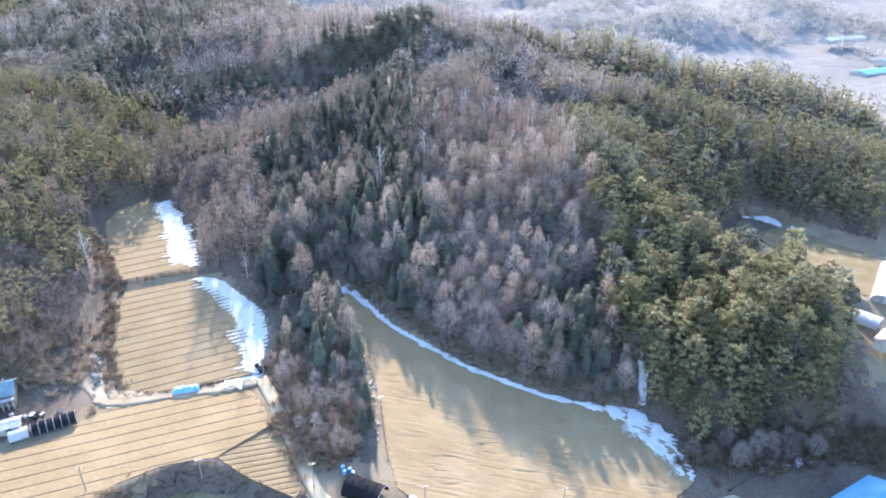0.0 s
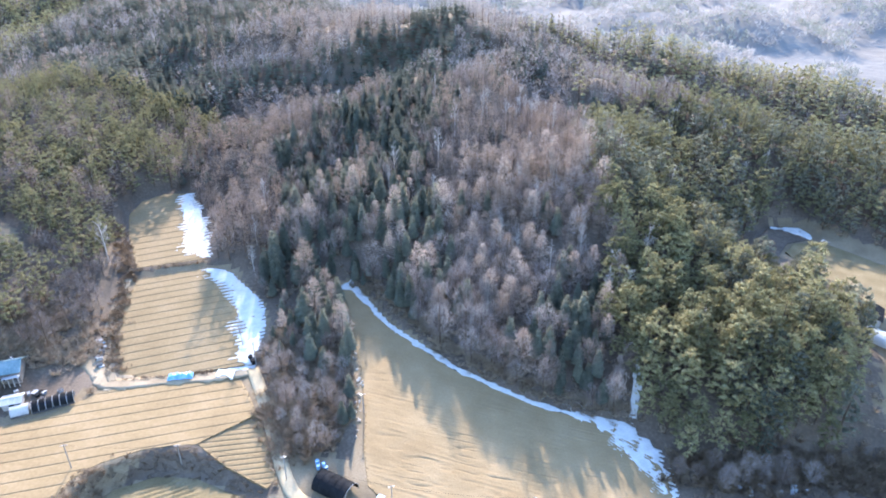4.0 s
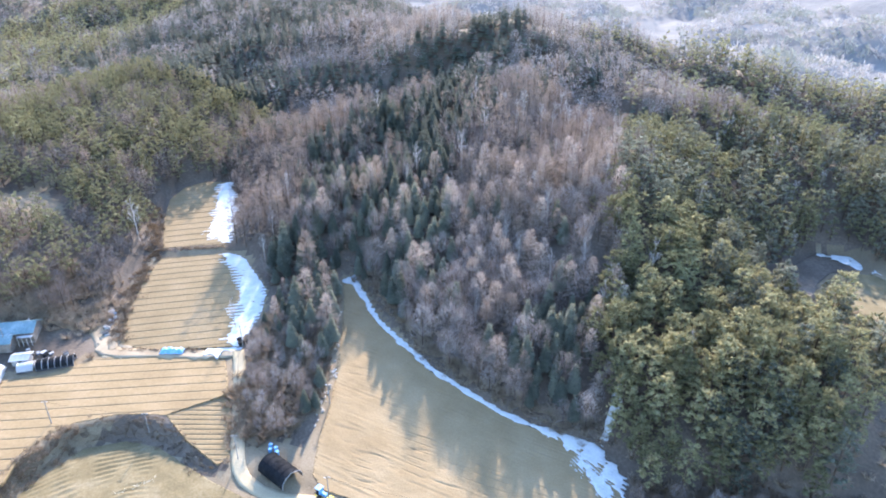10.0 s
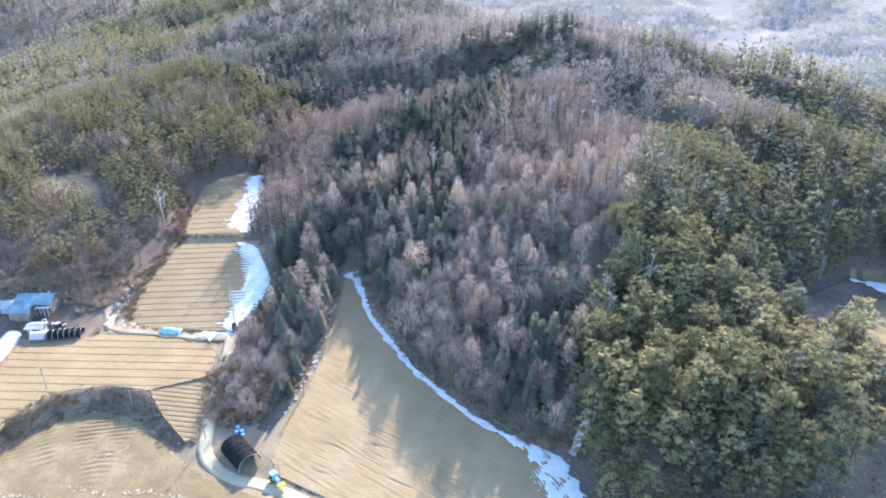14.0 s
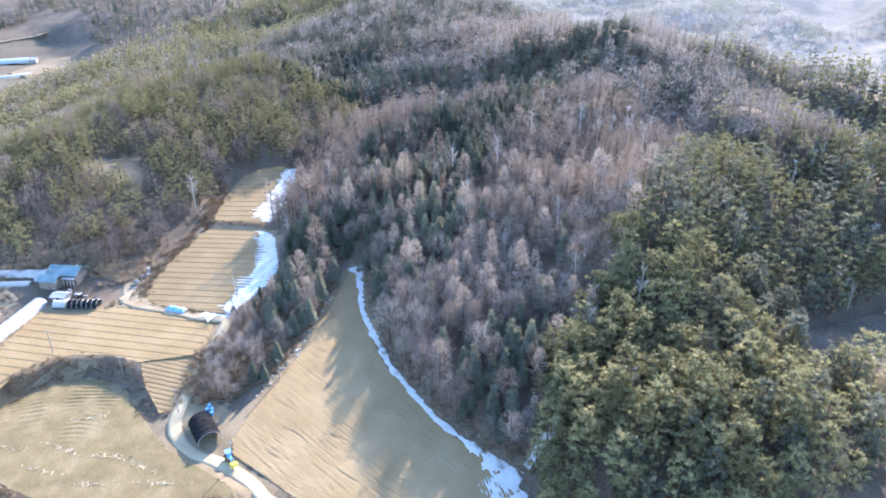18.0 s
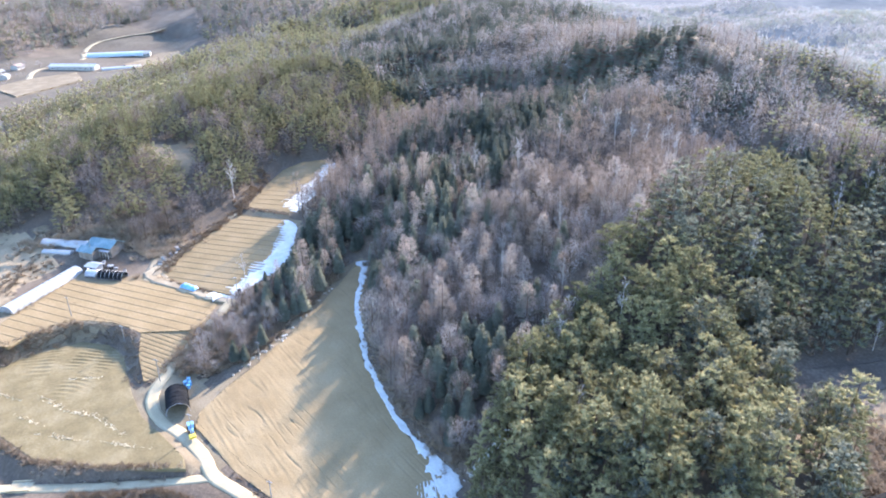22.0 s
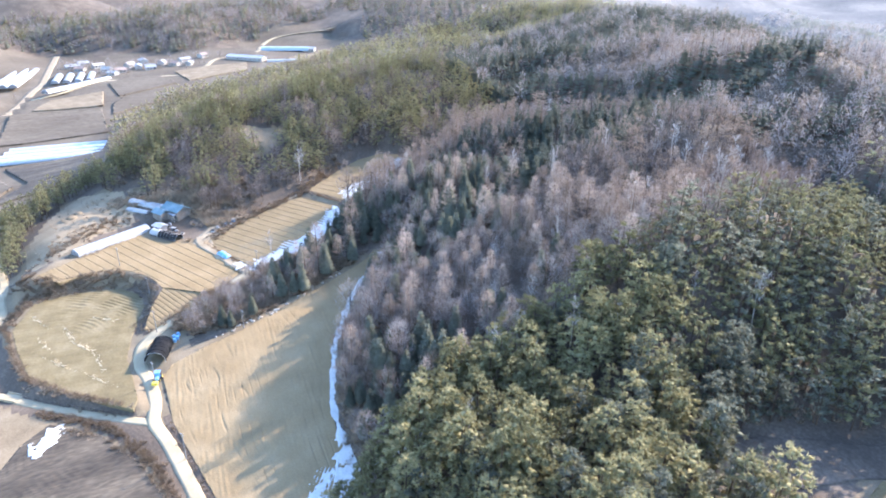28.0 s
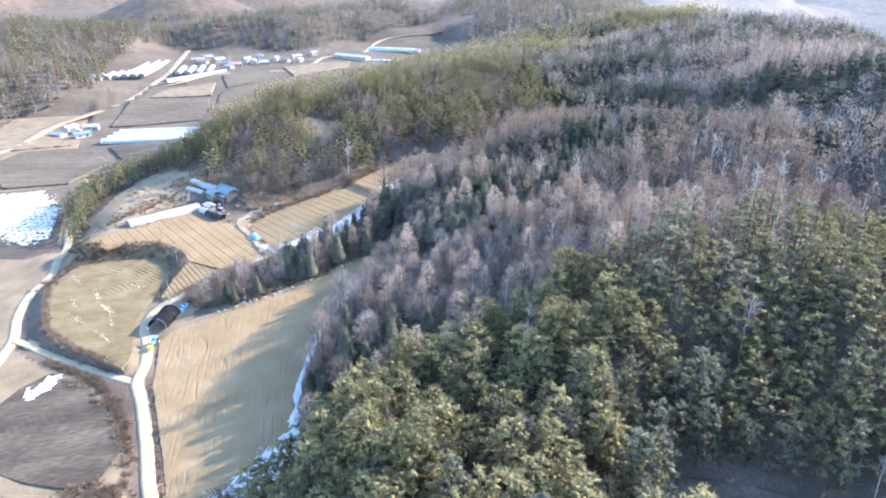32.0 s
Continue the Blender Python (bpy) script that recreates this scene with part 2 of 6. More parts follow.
# Fields: outline and height.
FIELDS = {
    "ploughed": ([(-33, 203), (-16, 181), (7, 163.5), (32, 152), (45, 149), (60, 147), (66, 138), (68, 124), (60, 117.5), (45, 116.3), (30, 114.6), (14, 113), (2, 114), (-7, 114.5), (-11, 118), (-14, 128), (-16, 141), (-19, 152), (-25, 172), (-30, 186), (-35, 198)],
                 lambda x, y: 0.0985 * (y - 108) - 0.066 * (x - 9)),
    "rows_low": ([(-115, 125), (-104, 131.5), (-94, 143), (-75, 147.5), (-57, 152.5), (-52, 146), (-46, 137), (-58, 124), (-64, 123), (-71, 121), (-80, 115), (-84, 109), (-83, 98), (-81, 92), (-92, 85), (-100, 97), (-108, 112)],
                 lambda x, y: 6.5 + 0 * x),
    "rows_fine": ([(-57.6, 124), (-48, 118.5), (-36, 114), (-34.5, 117), (-39.5, 127), (-45.6, 136.6)],
                  lambda x, y: 6.4 - 0.122 * (x + 58) + 0.0634 * (y - 124)),
    "rows_mid": ([(-92, 148), (-74, 152), (-57, 157), (-57, 173), (-62, 185), (-79, 203), (-91, 205.5), (-111, 197), (-109, 183), (-106, 172), (-100, 160)],
                 lambda x, y: 7 + (y - 152) * 0.13),
    "rows_high": ([(-114, 202), (-90, 210), (-97, 225), (-108, 243), (-119, 258), (-128, 257), (-135, 250), (-135, 238), (-128, 224), (-119, 210)],
                  lambda x, y: 8.2 + (y - 152) * 0.13),
    "meadow": ([(-60, 76), (-78, 83), (-79, 97), (-75, 111), (-66, 116.5), (-55, 116.5), (-47, 113.5), (-35, 109.6), (-22, 106.4), (-10, 106.6), (2, 106.2), (6, 104.5), (-8, 92), (-24, 80.5), (-42, 77.5)],
               lambda x, y: 1.8 + 0 * x),
    "paddy": ([(-3, 84), (3, 77), (12, 72), (26, 71), (38, 76), (46, 86), (51, 95), (52, 102), (42, 106), (26, 103), (10, 96), (2, 89)],
              lambda x, y: -1.0 + 0 * x),
    "stubble": ([(48, 82), (60, 84), (72, 98), (64, 106), (56, 105), (53, 95)], lambda x, y: -1.4 + 0 * x),
    "yard": ([(76, 121), (84, 126), (100, 129.5), (122, 126), (120, 104), (98, 103), (86, 113)], lambda x, y: -2.5 + 0 * x),
    "east_field": ([(134, 238), (140, 246), (152, 248), (170, 226), (178, 212), (162, 196), (150, 192), (141, 204), (136, 222)], lambda x, y: 15 + 0 * x),
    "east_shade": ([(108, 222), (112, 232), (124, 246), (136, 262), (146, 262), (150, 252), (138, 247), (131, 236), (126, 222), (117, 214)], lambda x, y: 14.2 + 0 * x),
    "west_paddy": ([(-205, 22), (-205, 48), (-160, 64), (-112, 68), (-104, 58), (-112, 34), (-150, 16)], lambda x, y: -3.4 + 0 * x),
    "west_far": ([(-420, -10), (-420, 45), (-330, 50), (-215, 55), (-212, 20), (-240, -20)], lambda x, y: -4.6 + 0 * x),
}
ROADS = {  # line of x, y, z and width
    "lane": ([(105, 121, -2.6), (85, 120, -2.8), (69, 116, -2.8), (57, 113.6, -2.3), (38, 112, -1.4), (22, 110.3, -0.6), (12, 108.6, 0), (4, 110.3, 0.6), (-7, 110.6, 1.2), (-15, 109.6, 1.5), (-23, 110.4, 1.9), (-29, 113.6, 2.6), (-33.5, 120, 3.6), (-38.5, 129, 4.9), (-44, 139, 6.0), (-49.5, 149, 6.8), (-54, 156, 7.3)], 3.6),
    "branch_lane": ([(12, 108.2, 0), (3, 98.5, -0.4), (-7, 88, -0.6), (-16, 79.5, -0.7), (-22.5, 73.6, -0.7), (-27, 69, -0.8)], 2.8),
    "valley_lane": ([(22, 61.5, -1.2), (-4, 66, -1.0), (-15, 67.5, -0.9), (-28, 69, -0.8), (-44, 67, -0.9), (-62, 67.5, -1.1), (-80, 72, -1.4), (-95, 71.5, -2.0), (-112, 72.5, -2.6), (-135, 70, -3), (-170, 70, -3.2), (-230, 66, -3.8)], 3.4),
    "farm_track": ([(-54, 155, 7.2), (-66, 151.5, 6.9), (-80, 148.5, 6.8), (-93, 145.6, 6.8), (-97, 147, 7.0), (-103, 152, 7.6), (-108, 157, 8.4)], 4.6),
    "field_edge_track": ([(-94, 147, 6.9), (-102, 158, 7.8), (-108, 171, 9.4), (-112, 184, 11.2), (-114, 197, 13.2)], 2.6),
    "valley_road": ([(-240, -60, -4), (-302, 4, -4), (-377, 28, -3), (-453, 72, 0), (-540, 95, 4), (-577, 104, 5), (-654, 114, 8), (-745, 126, 11)], 7.0),
    "upper_road": ([(-540, 250, 11.4), (-575, 262, 13.4), (-604, 280, 15.4), (-612, 312, 17.2), (-630, 335, 18.5), (-672, 352, 19.4), (-700, 378, 25), (-700, 410, 29.8), (-690, 440, 33), (-680, 462, 39)], 5.0),
    "hill_foot_road": ([(-549, 314, 14.5), (-536, 350, 16.8), (-540, 385, 17), (-552, 405, 18.5), (-535, 422, 24)], 4.0),
    "village_road": ([(-500, 92, 3), (-508, 116, 6), (-540, 148, 8.5), (-541, 176, 8.8), (-542, 205, 9.7), (-538, 230, 10.2), (-540, 250, 11.4)], 5.0),
}
# Ridges, slopes and valley floors: x, y, height of the ground.
LAND = {
    "hill_foot": [(-45, 189, 13), (-16, 208, 22), (16, 191, 14), (40, 172, 12), (66, 150, 2), (75, 133, 0), (-38, 140, 7), (-40, 168, 11)],
    "hill_slope": [(-58, 229, 27), (-21, 227, 29), (33, 241, 33), (-59, 259, 30), (80, 236, 29), (60, 200, 20), (82, 180, 16), (104, 193, 18), (118, 205, 14)],
    "hill_crest": [(1, 267, 40), (-42, 292, 40), (-20, 293, 43), (70, 256, 39), (76, 292, 42), (23, 331, 47), (102, 297, 31), (108, 262, 22)],
    "main_ridge": [(-102, 444, 66), (-60, 432, 67), (-20, 440, 76), (10, 432, 73), (40, 436, 66), (66, 440, 60), (102, 438, 54), (138, 434, 49), (172, 428, 44), (206, 414, 37), (232, 394, 32), (250, 420, 28)],
    "belt_spur": [(-150, 372, 46), (-128, 382, 50), (-107, 390, 53), (-89, 398, 57), (-72, 402, 60), (-55, 402, 64), (-39, 405, 69), (-21, 414, 75)],
    "middle_spur": [(-52, 345, 45), (-37, 350, 50), (-22, 358, 55), (-16, 370, 59), (-8, 385, 64), (4, 405, 69)],
    "dome_spur": [(-112, 272, 27), (-104, 282, 33), (-90, 288, 38), (-76, 293, 41), (-62, 304, 44), (-45, 315, 46.5), (-30, 326, 49), (-10, 338, 51), (8, 352, 54), (18, 376, 58), (22, 405, 64)],
    "pine_spur": [(40, 385, 55), (60, 390, 55), (75, 378, 52), (92, 362, 48), (110, 342, 45), (130, 322, 42), (150, 302, 38.5), (175, 284, 34), (197, 270, 29), (230, 255, 20)],
    "foot_spur": [(74, 158, 11), (90, 159, 16), (105, 161, 17), (120, 166, 15), (130, 180, 13), (80, 135, -1), (100, 136, -2), (120, 138, -2), (92, 147, 7), (110, 149, 7)],
    "gullies": [(-130, 348, 31), (-105, 350, 29), (-85, 356, 31), (-66, 370, 36), (-48, 382, 43), (-32, 392, 51), (-98, 324, 24), (-76, 334, 28), (-58, 338, 33), (-2, 370, 48), (14, 392, 51), (85, 412, 35), (106, 400, 27), (128, 390, 21), (152, 378, 17), (182, 360, 13), (215, 335, 10), (38, 352, 40), (66, 346, 36), (86, 325, 33), (100, 305, 28), (-178, 372, 36), (-150, 402, 44), (-120, 412, 49)],
    "east_spurs": [(60, 256, 40), (74, 240, 34), (84, 222, 27), (92, 205, 22), (88, 186, 17), (96, 300, 38), (112, 276, 27), (100, 262, 20), (106, 246, 17), (112, 262, 17)],
    "west_ridge": [(-130, 420, 62), (-184, 407, 54), (-249, 417, 46), (-230, 433, 52), (-156, 478, 68), (-188, 339, 48), (-390, 511, 36), (-494, 479, 42), (-760, 400, 48), (-300, 400, 38)],
    "west_hill": [(-180, 309, 45), (-170, 246, 39), (-150, 259, 31), (-217, 297, 49), (-184, 174, 31), (-160, 225, 34), (-176, 200, 34), (-214, 315, 52), (-230, 240, 38), (-260, 280, 36)],
    "west_slope": [(-130, 175, 18), (-118, 178, 13.5), (-118, 160, 11), (-155, 130, 13.5), (-142, 112, 8.8), (-162, 112, 9.3), (-140, 150, 19), (-178, 106, 8), (-184, 133, 17), (-145, 100, 8.4), (-125, 92, 6.5), (-116, 112, 6.6), (-122, 132, 8), (-122, 143, 9.5), (-205, 110, 4), (-160, 80, 2), (-120, 78, -1)],
    "gully": [(-101, 258, 22), (-112, 270, 24), (-135, 284, 28), (-150, 318, 33)],
    "north": [(-180, 560, 78), (-300, 480, 55), (-340, 640, 85), (-480, 720, 95), (-60, 560, 45), (20, 640, 20), (150, 520, 0), (260, 460, 0), (300, 600, -30), (-640, 640, 80), (250, 250, 10), (300, 330, 0)],
    "west_valley": [(-124, 65, -3.5), (-230, 60, -4.5), (-300, 100, -3), (-382, 78, -4.5), (-330, 190, 0), (-400, 250, 6), (-300, 250, 22), (-300, 330, 30), (-460, 150, 4), (-607, 331, 18), (-561, 402, 16), (-420, 380, 30), (-520, 420, 24)],
    "far_west": [(-755, 103, 11), (-743, 144, 12), (-690, 208, 14), (-706, 224, 15), (-674, 315, 19), (-726, 352, 22), (-782, 418, 28), (-668, 457, 30), (-600, 436, 22), (-800, 150, 40), (-775, 195, 38), (-748, 262, 42), (-722, 300, 38), (-790, 330, 46), (-840, 110, 30), (-669, 460, 42), (-850, 300, 68), (-900, 200, 66), (-640, 270, 17), (-640, 180, 10), (-470, 10, 14), (-520, 0, 20), (-560, 20, 4), (-640, 0, 24), (-740, 60, 30), (-840, 380, 62), (-480, -20, 14), (-560, -90, 34), (-420, -90, 6)],
    "south": [(60, 60, -3), (120, 90, -3), (0, 40, -2), (-100, 30, -4), (60, -40, -4), (-160, -60, -5), (140, 120, -2), (170, 170, 6), (160, 200, 13.5), (180, 230, 16)],
}


def land_solver():
    pts = [p for line in LAND.values() for p in line]
    for line, _ in ROADS.values():
        pts += [p for p in line[::2]]
    for poly, height in FIELDS.values():
        for (x0, y0) in poly[::2]:
            pts.append((x0, y0, float(height(x0, y0))))
    p = np.array(pts, float)
    d = np.hypot(p[:, None, 0] - p[None, :, 0], p[:, None, 1] - p[None, :, 1])
    n = len(p)
    a = np.zeros((n + 1, n + 1))
    a[:n, :n] = -np.sqrt(d * d + 6.0 ** 2) + np.eye(n) * 1.2
    a[:n, n] = a[n, :n] = 1
    return p, np.linalg.solve(a, np.append(p[:, 2], 0))


LAND_P, LAND_W = land_solver()


def rolling(x, y):
    """The land with no fields or roads cut into it."""
    x, y = np.asarray(x, float), np.asarray(y, float)
    flat = np.zeros(x.size)
    xs, ys = x.ravel(), y.ravel()
    for a in range(0, x.size, 20000):
        s = slice(a, a + 20000)
        d2 = (xs[s, None] - LAND_P[None, :, 0]) ** 2 + (ys[s, None] - LAND_P[None, :, 1]) ** 2
        flat[s] = -np.sqrt(d2 + 6.0 ** 2) @ LAND_W[:-1] + LAND_W[-1]
    h = flat.reshape(x.shape)
    out = np.maximum(np.maximum(-760 - x, x - 260), np.maximum(-60 - y, y - 560))
    w = ease(out / 320)
    far = -30 + 70 * np.maximum(0, waves(x, y, 900, 3)) + 45 * np.maximum(0, waves(x, y, 420, 5)) + ease((np.hypot(x, y) - 1500) / 1500) * 150 * np.abs(waves(x, y, 1400, 9))
    plain = -30 + 34 * np.maximum(0, 0.25 + waves(x, y, 330, 6)) + 9 * np.maximum(0, waves(x, y, 120, 8)) + 4 * waves(x, y, 60, 10)
    plain = -32 + (plain + 32) * ease(np.abs(y + 0.55 * x - 1130) / 150)
    far = far + (plain - far) * ease((x + 200) / 300) + ease((-x - 700) / 500) * 60
    h = np.clip(h, -45, 110) * (1 - w) + far * w
    # small spurs and gullies that run down the wooded slopes
    return h + (1.6 * waves(x, y, 34, 2) + 2.4 * waves(x, y * 0.5, 62, 12)) * ease((h - 11) / 18) * (1 - 0.7 * ease((x - 60) / 30) * ease((330 - y) / 40)) * (1 - w)


def ground_height(x, y, cut=True):
    x, y = np.asarray(x, float), np.asarray(y, float)
    h = rolling(x, y)
    for line, width in ROADS.values():
        d, z = line_distance(x, y, line)
        h = h + (z - 0.12 - h) * (1 - ease((d - width / 2 - 0.6) / 6))
    for poly, height in FIELDS.values():
        d = poly_distance(x, y, poly)
        z = height(x, y)
        h = h + (z - 0.12 - h) * (1 - ease((d - 0.4) / 5))
        if cut:
            h = np.where(d < -1.6, z - 0.7, h)
    for line, width in ROADS.values():
        d, z = line_distance(x, y, line)
        h = np.where(d < width / 2 + 1.2, np.minimum(h, z - 0.12), h)
    return h


def axis(lo, hi, dense_lo, dense_hi, step):
    mid = list(np.arange(dense_lo, dense_hi + 0.01, step))
    up, s, v = [], step, dense_hi
    while v < hi:
        s *= 1.075
        v += s
        up.append(v)
    down, s, v = [], step, dense_lo
    while v > lo:
        s *= 1.075
        v -= s
        down.append(v)
    return np.array(down[::-1] + mid + up)


def build_ground():
    gx, gy = axis(-4200, 3800, -215, 185, 2.0), axis(-900, 4400, 55, 290, 2.0)
    x, y = np.meshgrid(gx, gy)
    z = ground_height(x, y)
    v = np.stack([x, y, z], -1).reshape(-1, 3)
    w, k = len(gx), len(gy)
    i = (np.arange(k - 1)[:, None] * w + np.arange(w - 1)).ravel()
    quads = np.stack([i, i + 1, i + w + 1, i + w], 1)
    c = v[quads].mean(1)
    idx = np.zeros(len(quads), int)
    real = c.copy()
    c = c + np.stack([7 * waves(c[:, 0], c[:, 1], 30, 41), 7 * waves(c[:, 0], c[:, 1], 26, 42), waves(c[:, 0], c[:, 1], 22, 43)], 1)
    c[:, :2] += np.random.RandomState(3).normal(0, 1.0, (len(c), 2))
    tan = (poly_distance(c[:, 0], c[:, 1], [(-100, 76), (-112, 98), (-124, 112), (-140, 118), (-172, 112), (-180, 102), (-150, 84), (-125, 78)]) < 0)
    tan |= (c[:, 2] < 5) & (c[:, 0] < -90) & (c[:, 1] < 70)
    tan |= (c[:, 0] < -215) & (c[:, 2] < 22) & (c[:, 1] < 520)
    tan |= (c[:, 0] > 134) & (c[:, 1] > 150) & (c[:, 1] < 262) & (c[:, 2] < 18)
    tan |= (c[:, 1] < 62) | ((c[:, 0] < -10) & (c[:, 0] > -100) & (c[:, 1] < 129)) | (poly_distance(real[:, 0], real[:, 1], FIELDS["ploughed"][0]) < 2.5 + c[:, 2] * 0.01) & (real[:, 0] < 0) | (poly_distance(real[:, 0], real[:, 1], FIELDS["rows_mid"][0]) < 3) | (poly_distance(real[:, 0], real[:, 1], FIELDS["rows_low"][0]) < 4) | ((c[:, 0] > -30) & (c[:, 1] < 112))
    idx[tan] = 1
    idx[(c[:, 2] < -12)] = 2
    # terrace bank gets dark litter as a painted shadow of its steep face
    idx[poly_distance(real[:, 0], real[:, 1], [(-74, 113), (-60, 117), (-48, 114), (-36, 110.5), (-33, 115), (-46, 120), (-58, 125), (-70, 122)]) < 0] = 0
    idx[np.hypot(c[:, 0] + 166, (c[:, 1] - 198) * 1.3) < 14] = 1
    idx[poly_distance(real[:, 0], real[:, 1], [(-102, 84), (-112, 98), (-122, 110), (-126, 124), (-142, 128), (-164, 124), (-178, 106), (-160, 92), (-125, 80)]) < 0] = 4
    idx[(real[:, 0] < -225) | ((c[:, 0] < -182) & (idx == 1))] = 3
    idx[(poly_distance(c[:, 0], c[:, 1], [(-222, 130), (-290, 131), (-330, 138), (-385, 162), (-428, 205), (-446, 265), (-455, 335), (-475, 405), (-500, 470), (-600, 560), (-700, 760), (-220, 760)]) < 4)] = 0
    idx[(poly_distance(c[:, 0], c[:, 1], [(-735, 72), (-743, 144), (-690, 208), (-674, 315), (-726, 352), (-782, 418), (-668, 457), (-600, 436), (-470, 440), (-470, 800), (-1500, 900), (-1500, -200), (-560, -160), (-398, -10), (-475, 44), (-575, 40)]) < 0)] = 0
    # dark litter for the ditch's dead growth, and painted shade on its banks
    ditch = [(-62, 70), (-26, 79), (-8, 91.5), (4, 103), (12, 107), (24, 110), (40, 111.5), (58, 113.5), (66, 112), (56, 108), (46, 109), (28, 106), (12, 99), (2, 93), (-6, 83), (-20, 72), (-45, 68.5)]
    idx[poly_distance(real[:, 0], real[:, 1], ditch) < 1.0 + 0.5 * waves(real[:, 0], real[:, 1], 7, 44)] = 0
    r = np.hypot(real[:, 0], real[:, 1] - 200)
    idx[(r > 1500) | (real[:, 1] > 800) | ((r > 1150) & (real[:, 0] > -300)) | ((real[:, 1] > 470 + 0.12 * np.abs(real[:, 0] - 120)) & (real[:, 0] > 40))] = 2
    me = mesh_np("ground", v, quads, [M["litter"], M["drygrass"], M["hazeplain"], M["valley"], M["earth"]], idx, smooth=True)
    tagged(new("ground", me), "wooded winter hillside with leaf litter and dry grass", "ground", kind="structure")


build_ground()


# ---- fields, lanes, snow ----
def draped(name, poly, height, material, step=1.0, lift=0.0, relief=None, label="", category="field", kind="structure", skirt=1.0, ragged=0.0, seed=0, streaks=None, lie=None):
    """A sheet with a skirt that fills a plan polygon at the given height, with its own relief."""
    xs, ys = [p[0] for p in poly], [p[1] for p in poly]
    gx, gy = np.arange(min(xs) - step, max(xs) + step * 1.5, step), np.arange(min(ys) - step, max(ys) + step * 1.5, step)
    x, y = np.meshgrid(gx, gy)
    if lie:
        # a finer grid that lies along the furrows: their angle and the step across them
        cl, sl = math.cos(radians(lie[0])), math.sin(radians(lie[0]))
        us, vs = [px * cl + py * sl for px, py in poly], [py * cl - px * sl for px, py in poly]
        gx, gy = np.arange(min(us) - step, max(us) + step * 1.5, step), np.arange(min(vs) - step, max(vs) + step, lie[1])
        u, v = np.meshgrid(gx, gy)
        x, y = u * cl - v * sl, u * sl + v * cl
    ca, sa = (math.cos(radians(streaks[0])), math.sin(radians(streaks[0]))) if streaks else (1, 0)

    def edge(x, y):
        d = poly_distance(x, y, poly)
        if ragged:
            d = d + ragged * (waves(x, y, 6, seed + 1) + 0.6 * waves(x, y, 2.2, seed + 2))
        if streaks:
            d = d + streaks[2] * np.sin(2 * np.pi * ((-x * sa + y * ca + 0.4 * waves(x, y, 60, 4)) / streaks[1] + 0.25)) * (0.4 + 0.9 * waves(x, y, 9, seed + 5))
        return d

    d = edge(x, y)
    for _ in range(2):
        # draw the nodes just outside onto the outline
        e = 0.05
        ddx, ddy = (edge(x + e, y) - edge(x - e, y)) / (2 * e), (edge(x, y + e) - edge(x, y - e)) / (2 * e)
        g2 = np.maximum(ddx * ddx + ddy * ddy, 0.25)
        near = (d > 0) & (d < 1.45 * step * np.sqrt(g2))
        x, y = np.where(near, x - ddx * d / g2, x), np.where(near, y - ddy * d / g2, y)
        d = np.where(near, 0.0, d)
    z = height(x, y) + lift
    if relief is not None:
        z = z + relief(x, y) * ease(-d / 0.8 + 0.3)
    w, k = len(gx), len(gy)
    inside = d <= 1e-6
    i = (np.arange(k - 1)[:, None] * w + np.arange(w - 1))
    ok = (inside[:-1, :-1] & inside[:-1, 1:] & inside[1:, 1:] & inside[1:, :-1])
    i = i[ok]
    quads = np.stack([i, i + 1, i + w + 1, i + w], 1)
    v = np.stack([x, y, z], -1).reshape(-1, 3)
    # the skirt
    e = np.concatenate([quads[:, [0, 1]], quads[:, [1, 2]], quads[:, [2, 3]], quads[:, [3, 0]]])
    key = np.sort(e, 1)
    _, first, count = np.unique(key[:, 0] * 10_000_000 + key[:, 1], return_index=True, return_counts=True)
    rim = e[first[count == 1]]
    low = v.copy()
    low[:, 2] -= skirt
    n = len(v)
    allv = np.concatenate([v, low])
    side = np.stack([rim[:, 1], rim[:, 0], rim[:, 0] + n, rim[:, 1] + n], 1)
    quads = np.concatenate([quads, side])
    used, inv = np.unique(quads, return_inverse=True)
    me = mesh_np(name, allv[used], inv.reshape(quads.shape), [material], smooth=True)
    return tagged(new(name, me), label, category, kind=kind)


def rows(angle, pitch, depth, soft=0.25, wobble=0.4):
    """Furrows at an angle on the plan (degrees), a pitch apart."""
    ca, sa = math.cos(radians(angle)), math.sin(radians(angle))

    def relief(x, y):
        u = (-x * sa + y * ca + wobble * waves(x, y, 60, 4)) / pitch
        f = np.abs((u % 1) - 0.5) * 2
        return -depth * np.exp(-((1 - f) / soft) ** 2) + 0.02 * waves(x, y, 2.1, 8)
    return relief


